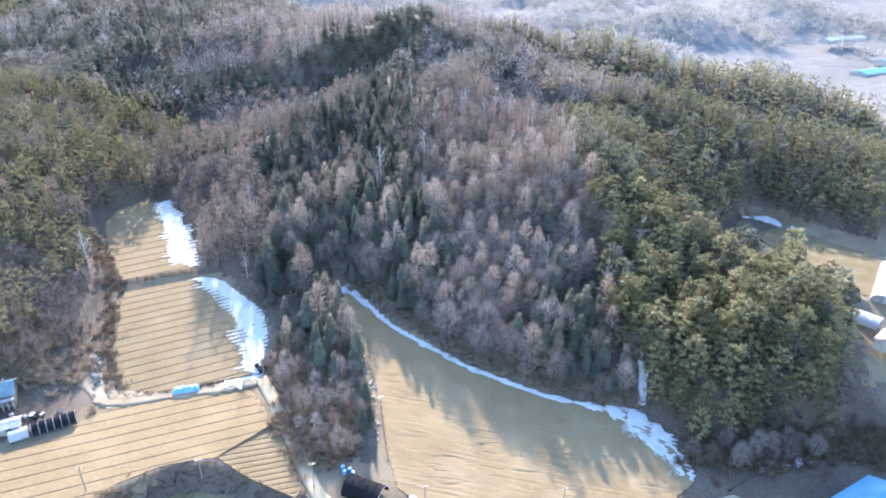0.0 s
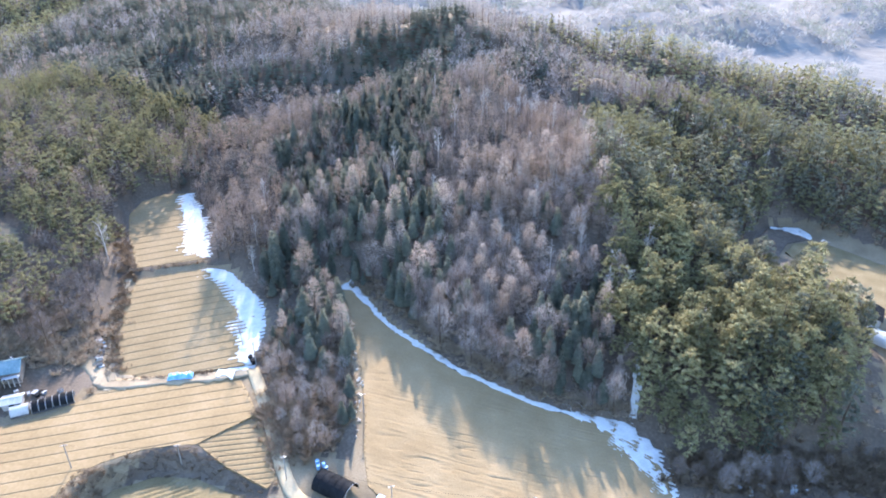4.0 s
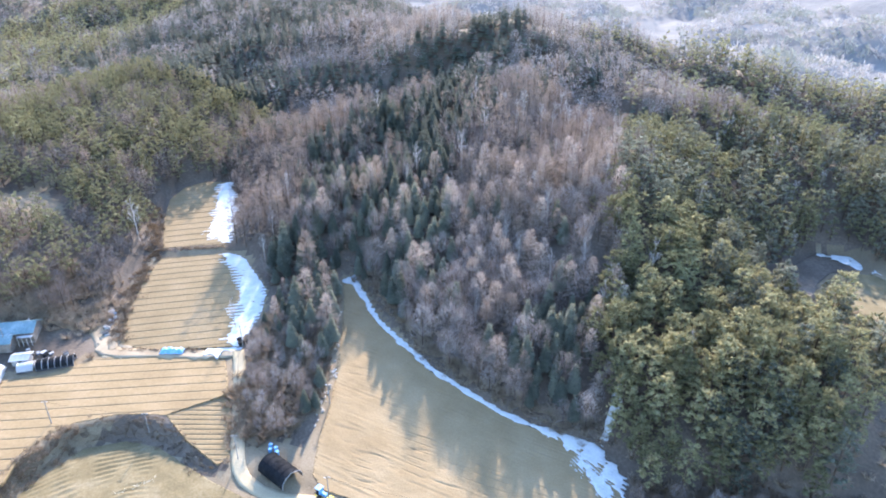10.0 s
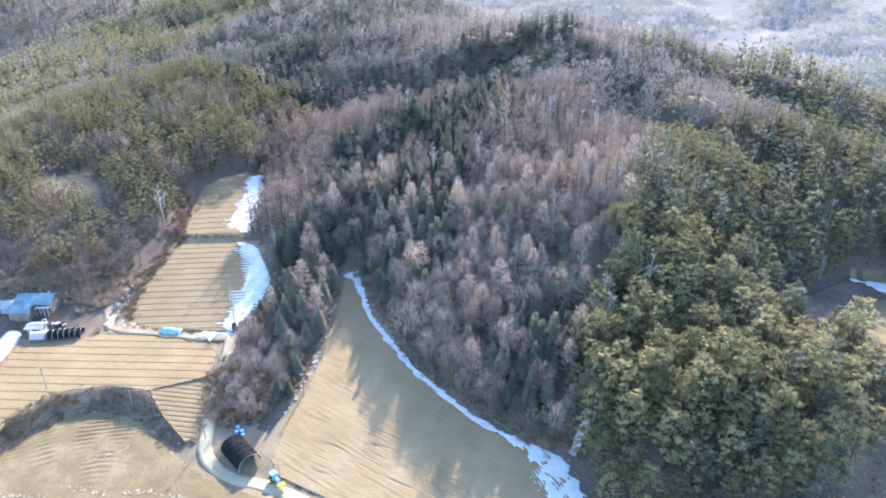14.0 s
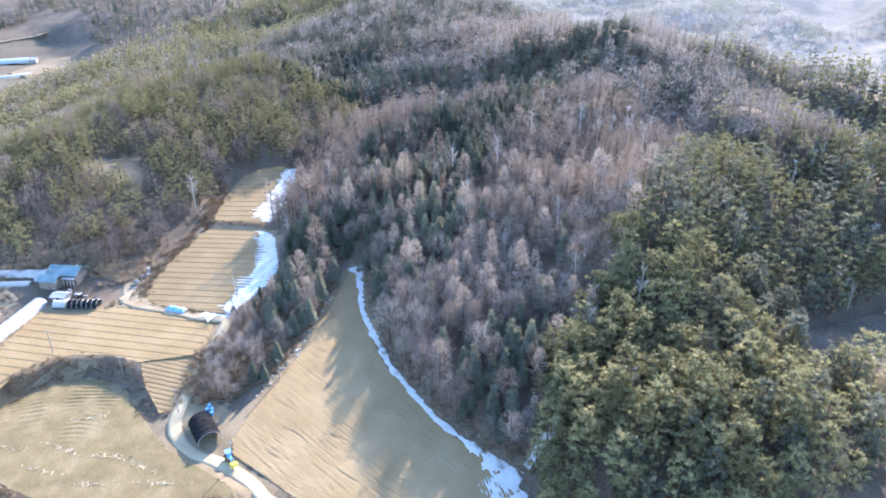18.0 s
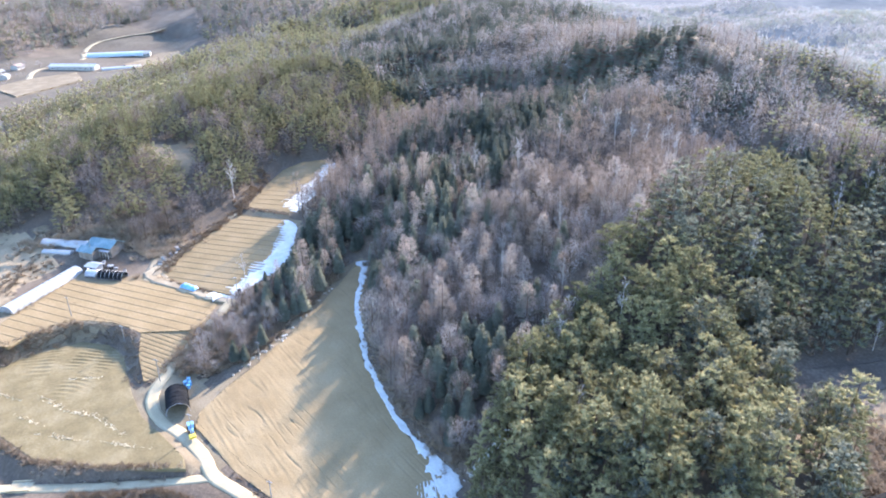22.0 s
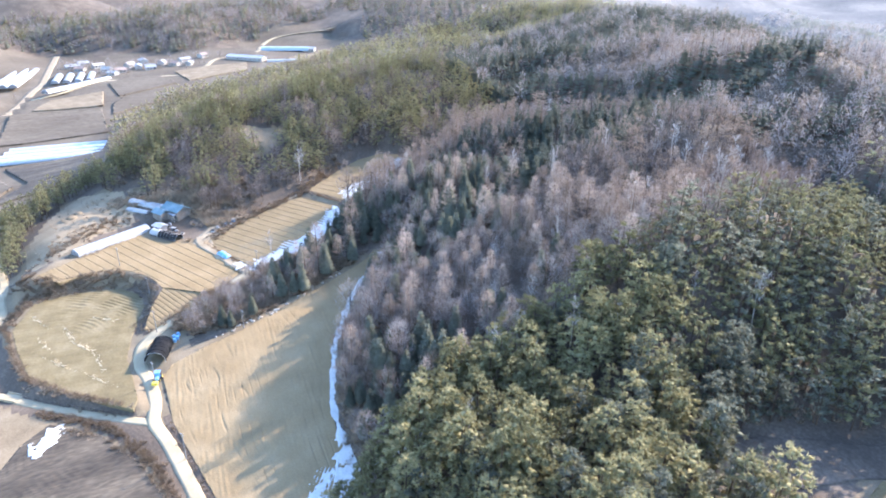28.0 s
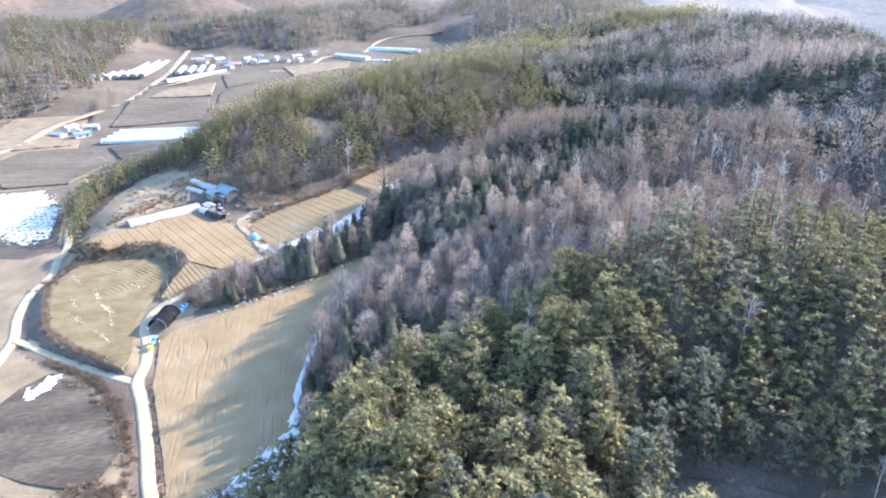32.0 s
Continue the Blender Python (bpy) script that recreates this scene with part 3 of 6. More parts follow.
def ploughed(x, y):
    """Shallow tractor passes that turn round at the headland, with clods and scuffed turns between."""
    d = -poly_distance(x, y, FIELDS["ploughed"][0])
    u = np.where(d < 11, d, 0.98 * y + 0.12 * x + 1.6 * waves(x, y, 50, 6))
    f = np.abs((u / 2.4) % 1 - 0.5) * 2
    h = -0.17 * np.exp(-((1 - f) / 0.1) ** 2) * ease(-0.1 + 1.4 * waves(x, y, 14, 13))
    # looped turns near the middle
    for cx, cy, rx, ry in ((16, 131, 7.0, 2.6), (24, 128, 9.0, 3.4), (8, 139, 5.0, 2.0), (36, 134, 6.0, 3.0), (2, 124, 6.5, 4.5)):
        q = np.hypot((x - cx) / rx, (y - cy) / ry)
        h = h - 0.2 * np.exp(-((q - 1) * ry / 0.24) ** 2) * ease(0.6 + waves(x, y, 11, 19))
    return h + 0.03 * waves(x, y, 2.4, 11) + 0.05 * waves(x, y, 1.1, 16) * ease(0.3 + waves(x, y, 14, 18)) + 0.06 * waves(x, y, 9, 12)


draped("ploughed_field", *FIELDS["ploughed"], M["soil"], 1.2, relief=ploughed, lie=(-7, 0.16), label="large pale harrowed field with curving tractor passes")
draped("furrowed_field", *FIELDS["rows_low"], M["rowsoil"], 1.2, lie=(20.4, 0.14), relief=rows(20.4, 3.845, 0.17, 0.09, 0.1), label="pale furrowed field beside the greenhouse")
draped("furrowed_field", *FIELDS["rows_fine"], M["rowsoil"], 0.8, lie=(20.4, 0.09), relief=rows(20.4, 1.75, 0.17, 0.25, 0.1), label="small field with close furrows above the lane bend")
draped("furrowed_field", *FIELDS["rows_mid"], M["rowsoil"], 1.2, lie=(21.7, 0.14), relief=rows(21.7, 3.665, 0.17, 0.09, 0.1), label="terraced furrowed field with snow along the wood")
draped("furrowed_field", *FIELDS["rows_high"], M["rowsoil"], 1.2, lie=(22.7, 0.14), relief=rows(22.7, 4.504, 0.17, 0.08, 0.1), label="upper furrowed terrace that narrows into the wood")
draped("meadow", *FIELDS["meadow"], M["meadow"], 0.4, relief=lambda x, y: 0.16 * np.sin((y * 0.7 - x * 0.7 + 3 * waves(x, y, 30, 3)) * 3.3) * ease((x + 42) / -14) * ease((y - 88) / 10) * ease(0.5 + waves(x, y, 9, 17)) + 0.06 * waves(x, y, 3, 4), label="yellow-green mown winter meadow with straw wisps")
draped("paddy_field", *FIELDS["paddy"], M["paddy"], 0.6, relief=lambda x, y: 0.07 * np.sin(np.hypot(x - 10, y - 110) * 3.6 + waves(x, y, 16, 7)) * ease(0.3 + 0.9 * waves(x, y, 13, 6)) + 0.05 * waves(x, y, 4, 5), label="dark wet paddy with round plough marks")
draped("stubble_field", *FIELDS["stubble"], M["drygrass"], 0.8, label="pale stubble field beside the paddy")
draped("east_field", *FIELDS["east_field"], M["meadow"], 1.0, relief=rows(60, 1.6, 0.1), label="small yellow field in the side valley")
# dark litter colour here deepens the field to match the hill's shadow
draped("shaded_field", *FIELDS["east_shade"], M["litter"], 1.0, 0.2, relief=lambda x, y: 0.1 * waves(x, y, 5, 3), label="bare field coloured dark for the hill's shadow")
# brown yard earth, darkened by colour where the wooded spur would shade it
draped("farm_yard", *FIELDS["yard"], M["litter"], 1.5, relief=lambda x, y: 0.05 * waves(x, y, 4, 3), label="bare earth yard toned dark for the hill's shade before the blue-roofed barn", category="yard")
draped("paddy_field", *FIELDS["west_paddy"], M["paddy"], 1.0, relief=rows(75, 2.2, 0.12), label="brown paddy on the valley floor")
draped("paddy_field", *FIELDS["west_far"], M["drygrass"], 2.0, relief=rows(70, 4.0, 0.15), label="pale paddies on the valley floor")


def ribbon(name, line, width, material, label, category="road", lift=0.0, ragged=0.12, thick=0.3):
    """A lane with a crown, uneven edges and a thickness, along a line of x, y, z."""
    pts = [Vector(p) for p in line]
    fine = []
    for k in range(len(pts) - 1):
        p0, p1, p2, p3 = pts[max(0, k - 1)], pts[k], pts[k + 1], pts[min(len(pts) - 1, k + 2)]
        n = max(2, int((p2 - p1).length / 1.5))
        for j in range(n):
            u = j / n
            fine.append(0.5 * ((2 * p1) + (p2 - p0) * u + (2 * p0 - 5 * p1 + 4 * p2 - p3) * u * u + (3 * p1 - p0 - 3 * p2 + p3) * u ** 3))
    fine.append(pts[-1])
    rng = random.Random(len(line))
    verts, quads = [], []
    for k, p in enumerate(fine):
        d = fine[min(k + 1, len(fine) - 1)] - fine[max(k - 1, 0)]
        side = Vector((-d.y, d.x, 0)).normalized()
        a, b = width / 2 + rng.uniform(-ragged, ragged), width / 2 + rng.uniform(-ragged, ragged)
        for off, dz in ((-a, -thick), (-a, 0), (-width / 4, 0.05), (width / 4, 0.05), (b, 0), (b, -thick)):
            q = p + side * off
            verts.append((q.x, q.y, q.z + dz + lift))
        if k:
            for j in range(5):
                quads.append((6 * k - 6 + j, 6 * k + j, 6 * k + j + 1, 6 * k - 5 + j))
    me = mesh_np(name, verts, quads, [material], smooth=True)
    return tagged(new(name, me), label, category, kind="structure")


ribbon("lane", *ROADS["lane"], M["concrete"], "pale concrete farm lane that winds past the field")
ribbon("branch_lane", *ROADS["branch_lane"], M["concrete"], "narrow concrete lane across the ditch", lift=-0.02)
ribbon("valley_lane", *ROADS["valley_lane"], M["concrete"], "pale lane along the valley floor", lift=-0.03)
ribbon("farm_track", *ROADS["farm_track"], M["dirt"], "bare dirt track to the farmyard", lift=-0.06, ragged=0.7)
ribbon("field_edge_track", *ROADS["field_edge_track"], M["dirt"], "dirt track along the furrowed field", lift=-0.02)
ribbon("valley_road", *ROADS["valley_road"], M["dirt"], "wide pale valley road")
ribbon("upper_road", *ROADS["upper_road"], M["concrete"], "pale road that climbs the upper valley")
ribbon("hill_foot_road", *ROADS["hill_foot_road"], M["dirt"], "pale dirt road round the foot of the wooded hill")
ribbon("village_road", *ROADS["village_road"], M["concrete"], "pale village road")


def snow(poly, height, label, lift=0.15, step=0.4, ragged=0.9, seed=0, streaks=None):
    draped("snow_patch", poly, height, M["snow"], step, lift, relief=lambda x, y: 0.04 * waves(x, y, 2.5, seed) + 0.03 * waves(x, y, 0.9, seed + 4), label=label, category="snow", kind="structure", skirt=0.5, ragged=ragged, seed=seed, streaks=streaks)


F = {k: v[1] for k, v in FIELDS.items()}
snow([(-36, 199.5), (-33, 205), (-14, 183), (8, 165), (33, 153.5), (45, 150.5), (44, 149.2), (32, 152), (7.2, 163.5), (-16.2, 180.8), (-32.0, 198.4)], F["ploughed"], "narrow strip of old snow along the wood's foot", ragged=0.34, step=0.3, seed=3)
snow([(44, 150.8), (52, 150.4), (60, 148.8), (66.5, 140), (68.6, 126), (67.6, 124.5), (66.2, 133), (61.5, 140), (53, 145.5), (43.5, 149)], F["ploughed"], "patch of old snow in the field's shaded corner", ragged=0.8, step=0.3, seed=7, streaks=(-28, 1.5, 1.1))
snow([(55, 143.5), (61, 139.5), (64.6, 133), (66, 126), (63, 130), (58, 137), (53, 141.5)], F["ploughed"], "thin curling streaks of snow on the harrowed corner", lift=0.1, ragged=1.0, step=0.25, seed=9, streaks=(-42, 0.9, 1.6))
snow([(-55, 158), (-55, 174), (-60, 187), (-77, 205), (-90, 206), (-85, 200.5), (-75, 192), (-68, 182.5), (-63.8, 172), (-61, 160)], F["rows_mid"], "old snow along the furrowed field's edge", lift=0.07, seed=11, ragged=0.6, step=0.3, streaks=(21.7, 1.83, 2.2))
snow([(-89, 211), (-96, 227), (-107, 245), (-117, 258.5), (-121, 256), (-112, 240), (-106, 228), (-101, 214)], F["rows_high"], "old snow on the upper terrace's edge", lift=0.07, seed=13, ragged=0.6, step=0.3, streaks=(22.7, 2.25, 2.0))
snow([(-64, 151), (-54, 155.5), (-54, 159), (-62, 158)], lambda x, y: 7.05 + 0 * x, "thin snow by the gate", lift=0.12, ragged=1.2, seed=17)
snow([(-1.5, 85), (4, 80.3), (8.5, 79), (11, 80.2), (5.8, 83.8), (3.2, 88)], F["paddy"], "melting snow patch on the dark paddy", ragged=1.1, seed=19)
snow([(60, 150), (62, 150), (65, 160), (64, 168), (62, 160)], lambda x, y: ground_height(x, y), "thin snow in a gully at the wood's foot", lift=0.1, ragged=0.3, seed=37)
snow([(-203, 24), (-203, 46), (-165, 60), (-128, 62), (-122, 52), (-150, 34)], F["west_paddy"], "thin snow over the paddy furrows", lift=0.0, ragged=2.0, step=0.7, seed=23, streaks=(75, 2.2, 3.0))
snow([(137, 262), (147, 262), (152, 253), (149, 252), (144, 258)], lambda x, y: 14.6 + 0 * x, "snow on the shaded field's far edge", seed=29)
snow([(152, 250), (162, 240), (172, 228), (174, 230), (164, 243), (154, 252)], lambda x, y: 15 + 0 * x, "snow along the wood in the side valley", seed=31)


def on_ground(x, y):
    return ground_height(x, y, False)


WEST = [
    ([(-216, 26), (-216, 58), (-250, 76), (-300, 60), (-300, 20), (-262, 4)], "valley", 75, "brown stubble paddy on the valley floor"),
    ([(-222, 66), (-232, 118), (-298, 122), (-296, 72), (-252, 84)], "paddy", 80, "dark paddy beside the valley greenhouses"),
    ([(-364, 66), (-368, 138), (-436, 142), (-444, 76)], "valley", 85, "brown field beyond the valley greenhouses"),
    ([(-452, 92), (-446, 144), (-496, 150), (-486, 106)], "drygrass", 20, "pale field beside the valley road"),
    ([(-472, 160), (-500, 215), (-545, 205), (-552, 178), (-526, 158)], "valley", 60, "brown terraced field below the village"),
    ([(-418, 148), (-440, 190), (-468, 226), (-490, 214), (-462, 160), (-448, 152)], "valley", 70, "pale terraced field at the hill's foot"),
    ([(-306, 12), (-312, 46), (-372, 20), (-330, -20)], "drygrass", 40, "pale verge field along the valley road"),
    ([(-505, 228), (-520, 290), (-560, 300), (-566, 262), (-556, 224)], "drygrass", 50, "pale field in the upper valley"),
    ([(-528, 345), (-545, 395), (-592, 425), (-606, 405), (-570, 350)], "drygrass", 30, "sunlit field below the far hill"),
]
for poly, key, angle, label in WEST:
    draped("valley_field", poly, on_ground, M[key], 2.0, 1.0, relief=rows(angle, 9.0, 0.4, 0.12), label=label, skirt=2.0)


# ---- trees ----
def unit(v):
    return v / np.maximum(np.linalg.norm(v, axis=-1, keepdims=True), 1e-6)


def spikes(rng, base, direction, length, width):
    """Thin triangles from base points along directions."""
    n = len(base)
    side = unit(np.cross(direction, rng.normal(size=(n, 3))))
    w = np.broadcast_to(width, (n,))[:, None] / 2
    v = np.stack([base - side * w, base + side * w, base + direction * np.broadcast_to(length, (n,))[:, None]], 1).reshape(-1, 3)
    return v, np.arange(3 * n).reshape(-1, 3)


def merged(pieces):
    vs, ts, n = [], [], 0
    for v, t in pieces:
        vs.append(v)
        ts.append(t + n)
        n += len(v)
    return np.concatenate(vs), np.concatenate(ts)


def stem(points, radii, sides):
    """A tapered tube of triangles through points."""
    points, radii = np.asarray(points, float), np.asarray(radii, float)
    a = np.arange(sides) * 2 * np.pi / sides
    ring = np.stack([np.cos(a), np.sin(a), 0 * a], 1)
    axis_dir = unit(points[-1] - points[0])
    up = np.array([0, 0, 1.0]) if abs(axis_dir[2]) < 0.9 else np.array([1.0, 0, 0])
    u = unit(np.cross(up, axis_dir))
    w = np.cross(axis_dir, u)
    v = np.concatenate([p + r * (ring[:, :1] * u + ring[:, 1:2] * w) for p, r in zip(points, radii)])
    t = []
    for k in range(len(points) - 1):
        for j in range(sides):
            b, c = k * sides + j, k * sides + (j + 1) % sides
            t += [(b, c, c + sides), (b, c + sides, b + sides)]
    return v, np.array(t)


OCT_V = np.array([(1, 0, 0), (0, 1, 0), (-1, 0, 0), (0, -1, 0), (0, 0, 1), (0, 0, -1)], float)
OCT_T = np.array([(0, 1, 4), (1, 2, 4), (2, 3, 4), (3, 0, 4), (1, 0, 5), (2, 1, 5), (3, 2, 5), (0, 3, 5)])


def pine(seed, level, slim=1.5, height=12.5, base=0.26):
    """Trunk and crown of a pine: boughs in loose tiers, each a plume of needle tufts round a small core."""
    rng = np.random.RandomState(seed)
    nb, tufts, blades = ((30, 4, 8), (16, 3, 7), (9, 1, 6))[level]
    grow = (1.0, 1.12, 1.6)[level]
    base = base * (1, 0.8, 0.5)[level]
    lean = rng.uniform(-0.5, 0.5, 2)
    lop = rng.uniform(0, 6.28)
    pieces = []
    for k in range(nb):
        u = (k + rng.uniform(0.1, 0.9)) / nb
        z = height * (base + (1 - base) * u * 0.96)
        a = k * 2.4 + rng.uniform(-0.5, 0.5)
        reach = slim * (0.35 + 2.5 * (1 - u) ** 0.6 * min(1.0, 0.55 + 2.2 * u)) * rng.uniform(0.6, 1.15) * (1 + 0.2 * math.cos(a - lop))
        out = np.array([math.cos(a), math.sin(a), 0])
        size = np.array([1.0, 1.0, 0.42]) * slim ** 0.7 * (0.55 + 0.45 * (1 - u)) * rng.uniform(0.75, 1.2)
        c = out * reach * 0.7 + (*(lean * u), z + 0.1 * reach)
        core = OCT_V * size * (0.6, 0.66, 1.0)[level] + rng.uniform(-0.2, 0.2, (6, 3)) + c
        pieces.append((core, OCT_T))
        # tufts sit on the bough's upper and outer side, each a brush of blades
        t = unit(rng.normal(size=(tufts, 3)) + out * 0.5 + (0, 0, 0.35)) * size * rng.uniform(0.6, 1.15, (tufts, 1)) + c
        p = np.repeat(t, blades, 0)
        d = unit(rng.normal(size=(len(p), 3)) * 0.8 + out * 0.55 + (0, 0, 0.55))
        pieces.append(spikes(rng, p - d * 0.15, d, rng.uniform(0.5, 1.0, len(p)) * grow, rng.uniform(0.16, 0.26, len(p)) * grow))
    crown = merged(pieces)
    top = np.array([lean[0] * 0.9, lean[1] * 0.9, height * 0.93])
    trunk = stem([(0, 0, -0.6), top * 0.45 + (rng.uniform(-0.2, 0.2), 0, 0), top], [0.19, 0.14, 0.04], (6, 4, 3)[level])
    return trunk, crown


def fir(seed, level, height=10.4, wide=2.75):
    """A pointed conifer: tiers of drooping boughs, each a folded kite with side sprays."""
    rng = np.random.RandomState(seed)
    tiers, around, sprays = ((15, 8, 2), (10, 6, 1), (6, 5, 0))[level]
    pieces = []
    for k in range(tiers):
        u = (k + rng.uniform(0.2, 0.8)) / tiers
        z = height * (0.12 + 0.86 * u)
        n = around if u < 0.75 else around - 2
        a = np.arange(n) * 2 * np.pi / n + rng.uniform(0, 6.28) + rng.uniform(-0.25, 0.25, n)
        reach = (0.25 + wide * (1 - u) ** 0.8 * min(1.0, 0.7 + 2.0 * u)) * rng.uniform(0.72, 1.12, n)
        out, side = np.stack([np.cos(a), np.sin(a), 0 * a], 1), np.stack([-np.sin(a), np.cos(a), 0 * a], 1)
        fall = rng.uniform(0.05, 0.4, n) * reach
        root = np.stack([0 * a, 0 * a, z + 0.32 * reach], 1)
        tip = out * reach[:, None] + np.stack([0 * a, 0 * a, z - fall * 0.4], 1)
        mid = out * (reach * 0.58)[:, None] + np.stack([0 * a, 0 * a, z - fall * 0.55], 1)
        w = (reach * rng.uniform(0.3, 0.42, n) + 0.12)[:, None] * (1, 1.25, 1.5)[level]
        v = np.stack([root, mid - side * w, tip, mid + side * w], 1).reshape(-1, 3)
        f = np.arange(n)[:, None] * 4
        pieces.append((v, np.concatenate([f + (0, 1, 2), f + (0, 2, 3)])))
        if sprays:
            b = np.repeat(root * 0.35 + tip * 0.65, sprays * 2, 0)
            d = unit(np.repeat(out, sprays * 2, 0) * 0.7 + rng.normal(size=(len(b), 3)) * 0.6 + (0, 0, 0.25))
            pieces.append(spikes(rng, b, d, rng.uniform(0.45, 0.9, len(b)), rng.uniform(0.16, 0.28, len(b))))
    pieces.append(spikes(rng, np.array([[0, 0, height * 0.92]]), np.array([[0, 0, 1.0]]), height * 0.1, 0.25))
    trunk = stem([(0, 0, -0.6), (rng.uniform(-0.1, 0.1), 0, height * 0.5), (0, 0, height * 0.97)], [0.18, 0.12, 0.02], (6, 4, 3)[level])
    return trunk, merged(pieces)


def larch(seed, level, height=11.8, wide=3.5):
    """A bare conical larch: whorls of thin branches, each with a brush of side twigs."""
    rng = np.random.RandomState(seed)
    n, k = ((120, 7), (52, 4), (24, 3))[level]
    thin = (0.075, 0.13, 0.22)[level]
    u = np.sort(rng.uniform(0, 1, n) ** 1.15)
    z = height * (0.14 + 0.84 * u)
    reach = (0.25 + wide * (1 - u) ** 0.75 * np.minimum(1, 0.55 + 2.2 * u)) * rng.uniform(0.75, 1.08, n)
    a = np.arange(n) * 2.4 + rng.uniform(-0.5, 0.5, n)
    out = unit(np.stack([np.cos(a), np.sin(a), rng.uniform(0.05, 0.45, n)], 1))
    base = np.stack([0 * u, 0 * u, z], 1)
    pieces = [spikes(rng, base, out, reach, thin * 1.2)]
    f = rng.uniform(0.3, 1.0, (n, k)) ** 0.7
    b = (base[:, None] + out[:, None] * (reach[:, None] * f)[..., None]).reshape(-1, 3)
    d = unit(np.repeat(out, k, 0) * 0.7 + rng.normal(size=(n * k, 3)) * 0.75 + (0, 0, 0.15))
    pieces.append(spikes(rng, b, d, rng.uniform(0.55, 1.15, n * k), thin))
    trunk = stem([(0, 0, -0.6), (rng.uniform(-0.1, 0.1), 0, height * 0.5), (0, 0, height)], [0.16, 0.11, 0.02], (6, 4, 3)[level])
    return trunk, merged(pieces)


def bare(seed, level, height=10.2, spread=3.5, low=0.24):
    """A leafless broadleaf: a forked trunk, spreading limbs and a rounded mass of fine twigs."""
    rng = np.random.RandomState(seed)
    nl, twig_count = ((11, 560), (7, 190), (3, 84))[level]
    spread, low = spread * (1, 1.08, 1.25)[level], low * (1, 0.9, 0.5)[level]
    thin = (0.06, 0.11, 0.2)[level]
    top = np.array([rng.uniform(-0.5, 0.5), rng.uniform(-0.5, 0.5), height * 0.9])
    wood = [stem([(0, 0, -0.6), (rng.uniform(-0.25, 0.25), rng.uniform(-0.25, 0.25), height * 0.45), top], [0.15, 0.10, 0.03], (6, 4, 3)[level])]
    twigs = []
    mid, half = height * (low + 1.0) / 2, height * (1.0 - low) / 2
    lop = rng.uniform(0.8, 1.15, 6)
    for k in range(nl):
        a = k * 2.4 + rng.uniform(-0.5, 0.5)
        p0 = np.array([0, 0, height * (0.2 + 0.45 * k / nl)])
        p1 = np.array([math.cos(a) * spread * 0.72, math.sin(a) * spread * 0.72, p0[2] + rng.uniform(0.22, 0.36) * height])
        if level < 2:
            wood.append(stem([p0, p1], [0.06, 0.02], 3))
        else:
            twigs.append(spikes(rng, p0[None], unit(p1 - p0)[None], np.linalg.norm(p1 - p0), 0.16))
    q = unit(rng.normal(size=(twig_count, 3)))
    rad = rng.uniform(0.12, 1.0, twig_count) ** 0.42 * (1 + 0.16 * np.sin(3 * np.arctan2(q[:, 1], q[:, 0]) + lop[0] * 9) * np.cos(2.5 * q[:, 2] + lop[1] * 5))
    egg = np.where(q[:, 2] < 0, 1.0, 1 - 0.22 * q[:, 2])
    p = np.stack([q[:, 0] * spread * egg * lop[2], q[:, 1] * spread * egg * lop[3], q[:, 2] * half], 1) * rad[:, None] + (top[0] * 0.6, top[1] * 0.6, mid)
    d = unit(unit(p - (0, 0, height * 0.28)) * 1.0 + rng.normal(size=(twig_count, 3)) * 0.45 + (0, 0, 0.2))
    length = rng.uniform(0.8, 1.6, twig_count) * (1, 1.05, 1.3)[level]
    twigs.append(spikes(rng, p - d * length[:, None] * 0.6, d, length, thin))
    return merged(wood), merged(twigs)


def pale(seed, level, height=12.5):
    """A slender pale tree: a tall stem, upswept limbs that fork, and sparse fine twigs."""
    rng = np.random.RandomState(seed)
    limbs, forks, thin = ((16, 5, 1.0), (10, 4, 1.7), (7, 3, 2.6))[level]
    top = np.array([rng.uniform(-0.6, 0.6), rng.uniform(-0.6, 0.6), height])
    wood = [stem([(0, 0, -0.6), top * 0.5 + (rng.uniform(-0.3, 0.3), rng.uniform(-0.3, 0.3), 0), top], [0.17, 0.11, 0.02], (6, 4, 3)[level])]
    u = np.sort(rng.uniform(0.3, 0.92, limbs))
    a = np.arange(limbs) * 2.4 + rng.uniform(-0.5, 0.5, limbs)
    out = unit(np.stack([np.cos(a) * 0.55, np.sin(a) * 0.55, rng.uniform(0.8, 1.2, limbs)], 1))
    reach = height * (0.42 - 0.3 * u) * rng.uniform(0.7, 1.15, limbs)
    root = top * u[:, None]
    twigs = [spikes(rng, root, out, reach, 0.13 * thin)]
    f = rng.uniform(0.25, 0.85, (limbs, forks))
    b = (root[:, None] + out[:, None] * (reach[:, None] * f)[..., None]).reshape(-1, 3)
    d = unit(np.repeat(out, forks, 0) + rng.normal(size=(len(b), 3)) * 0.38)
    length = np.repeat(reach, forks) * rng.uniform(0.35, 0.65, len(b))
    twigs.append(spikes(rng, b, d, length, 0.07 * thin))
    b2 = np.repeat(b + d * (length * 0.5)[:, None], 3, 0)
    d2 = unit(np.repeat(d, 3, 0) + rng.normal(size=(len(b2), 3)) * 0.5)
    twigs.append(spikes(rng, b2, d2, rng.uniform(0.5, 1.0, len(b2)), 0.045 * thin))
    return merged(wood), merged(twigs)


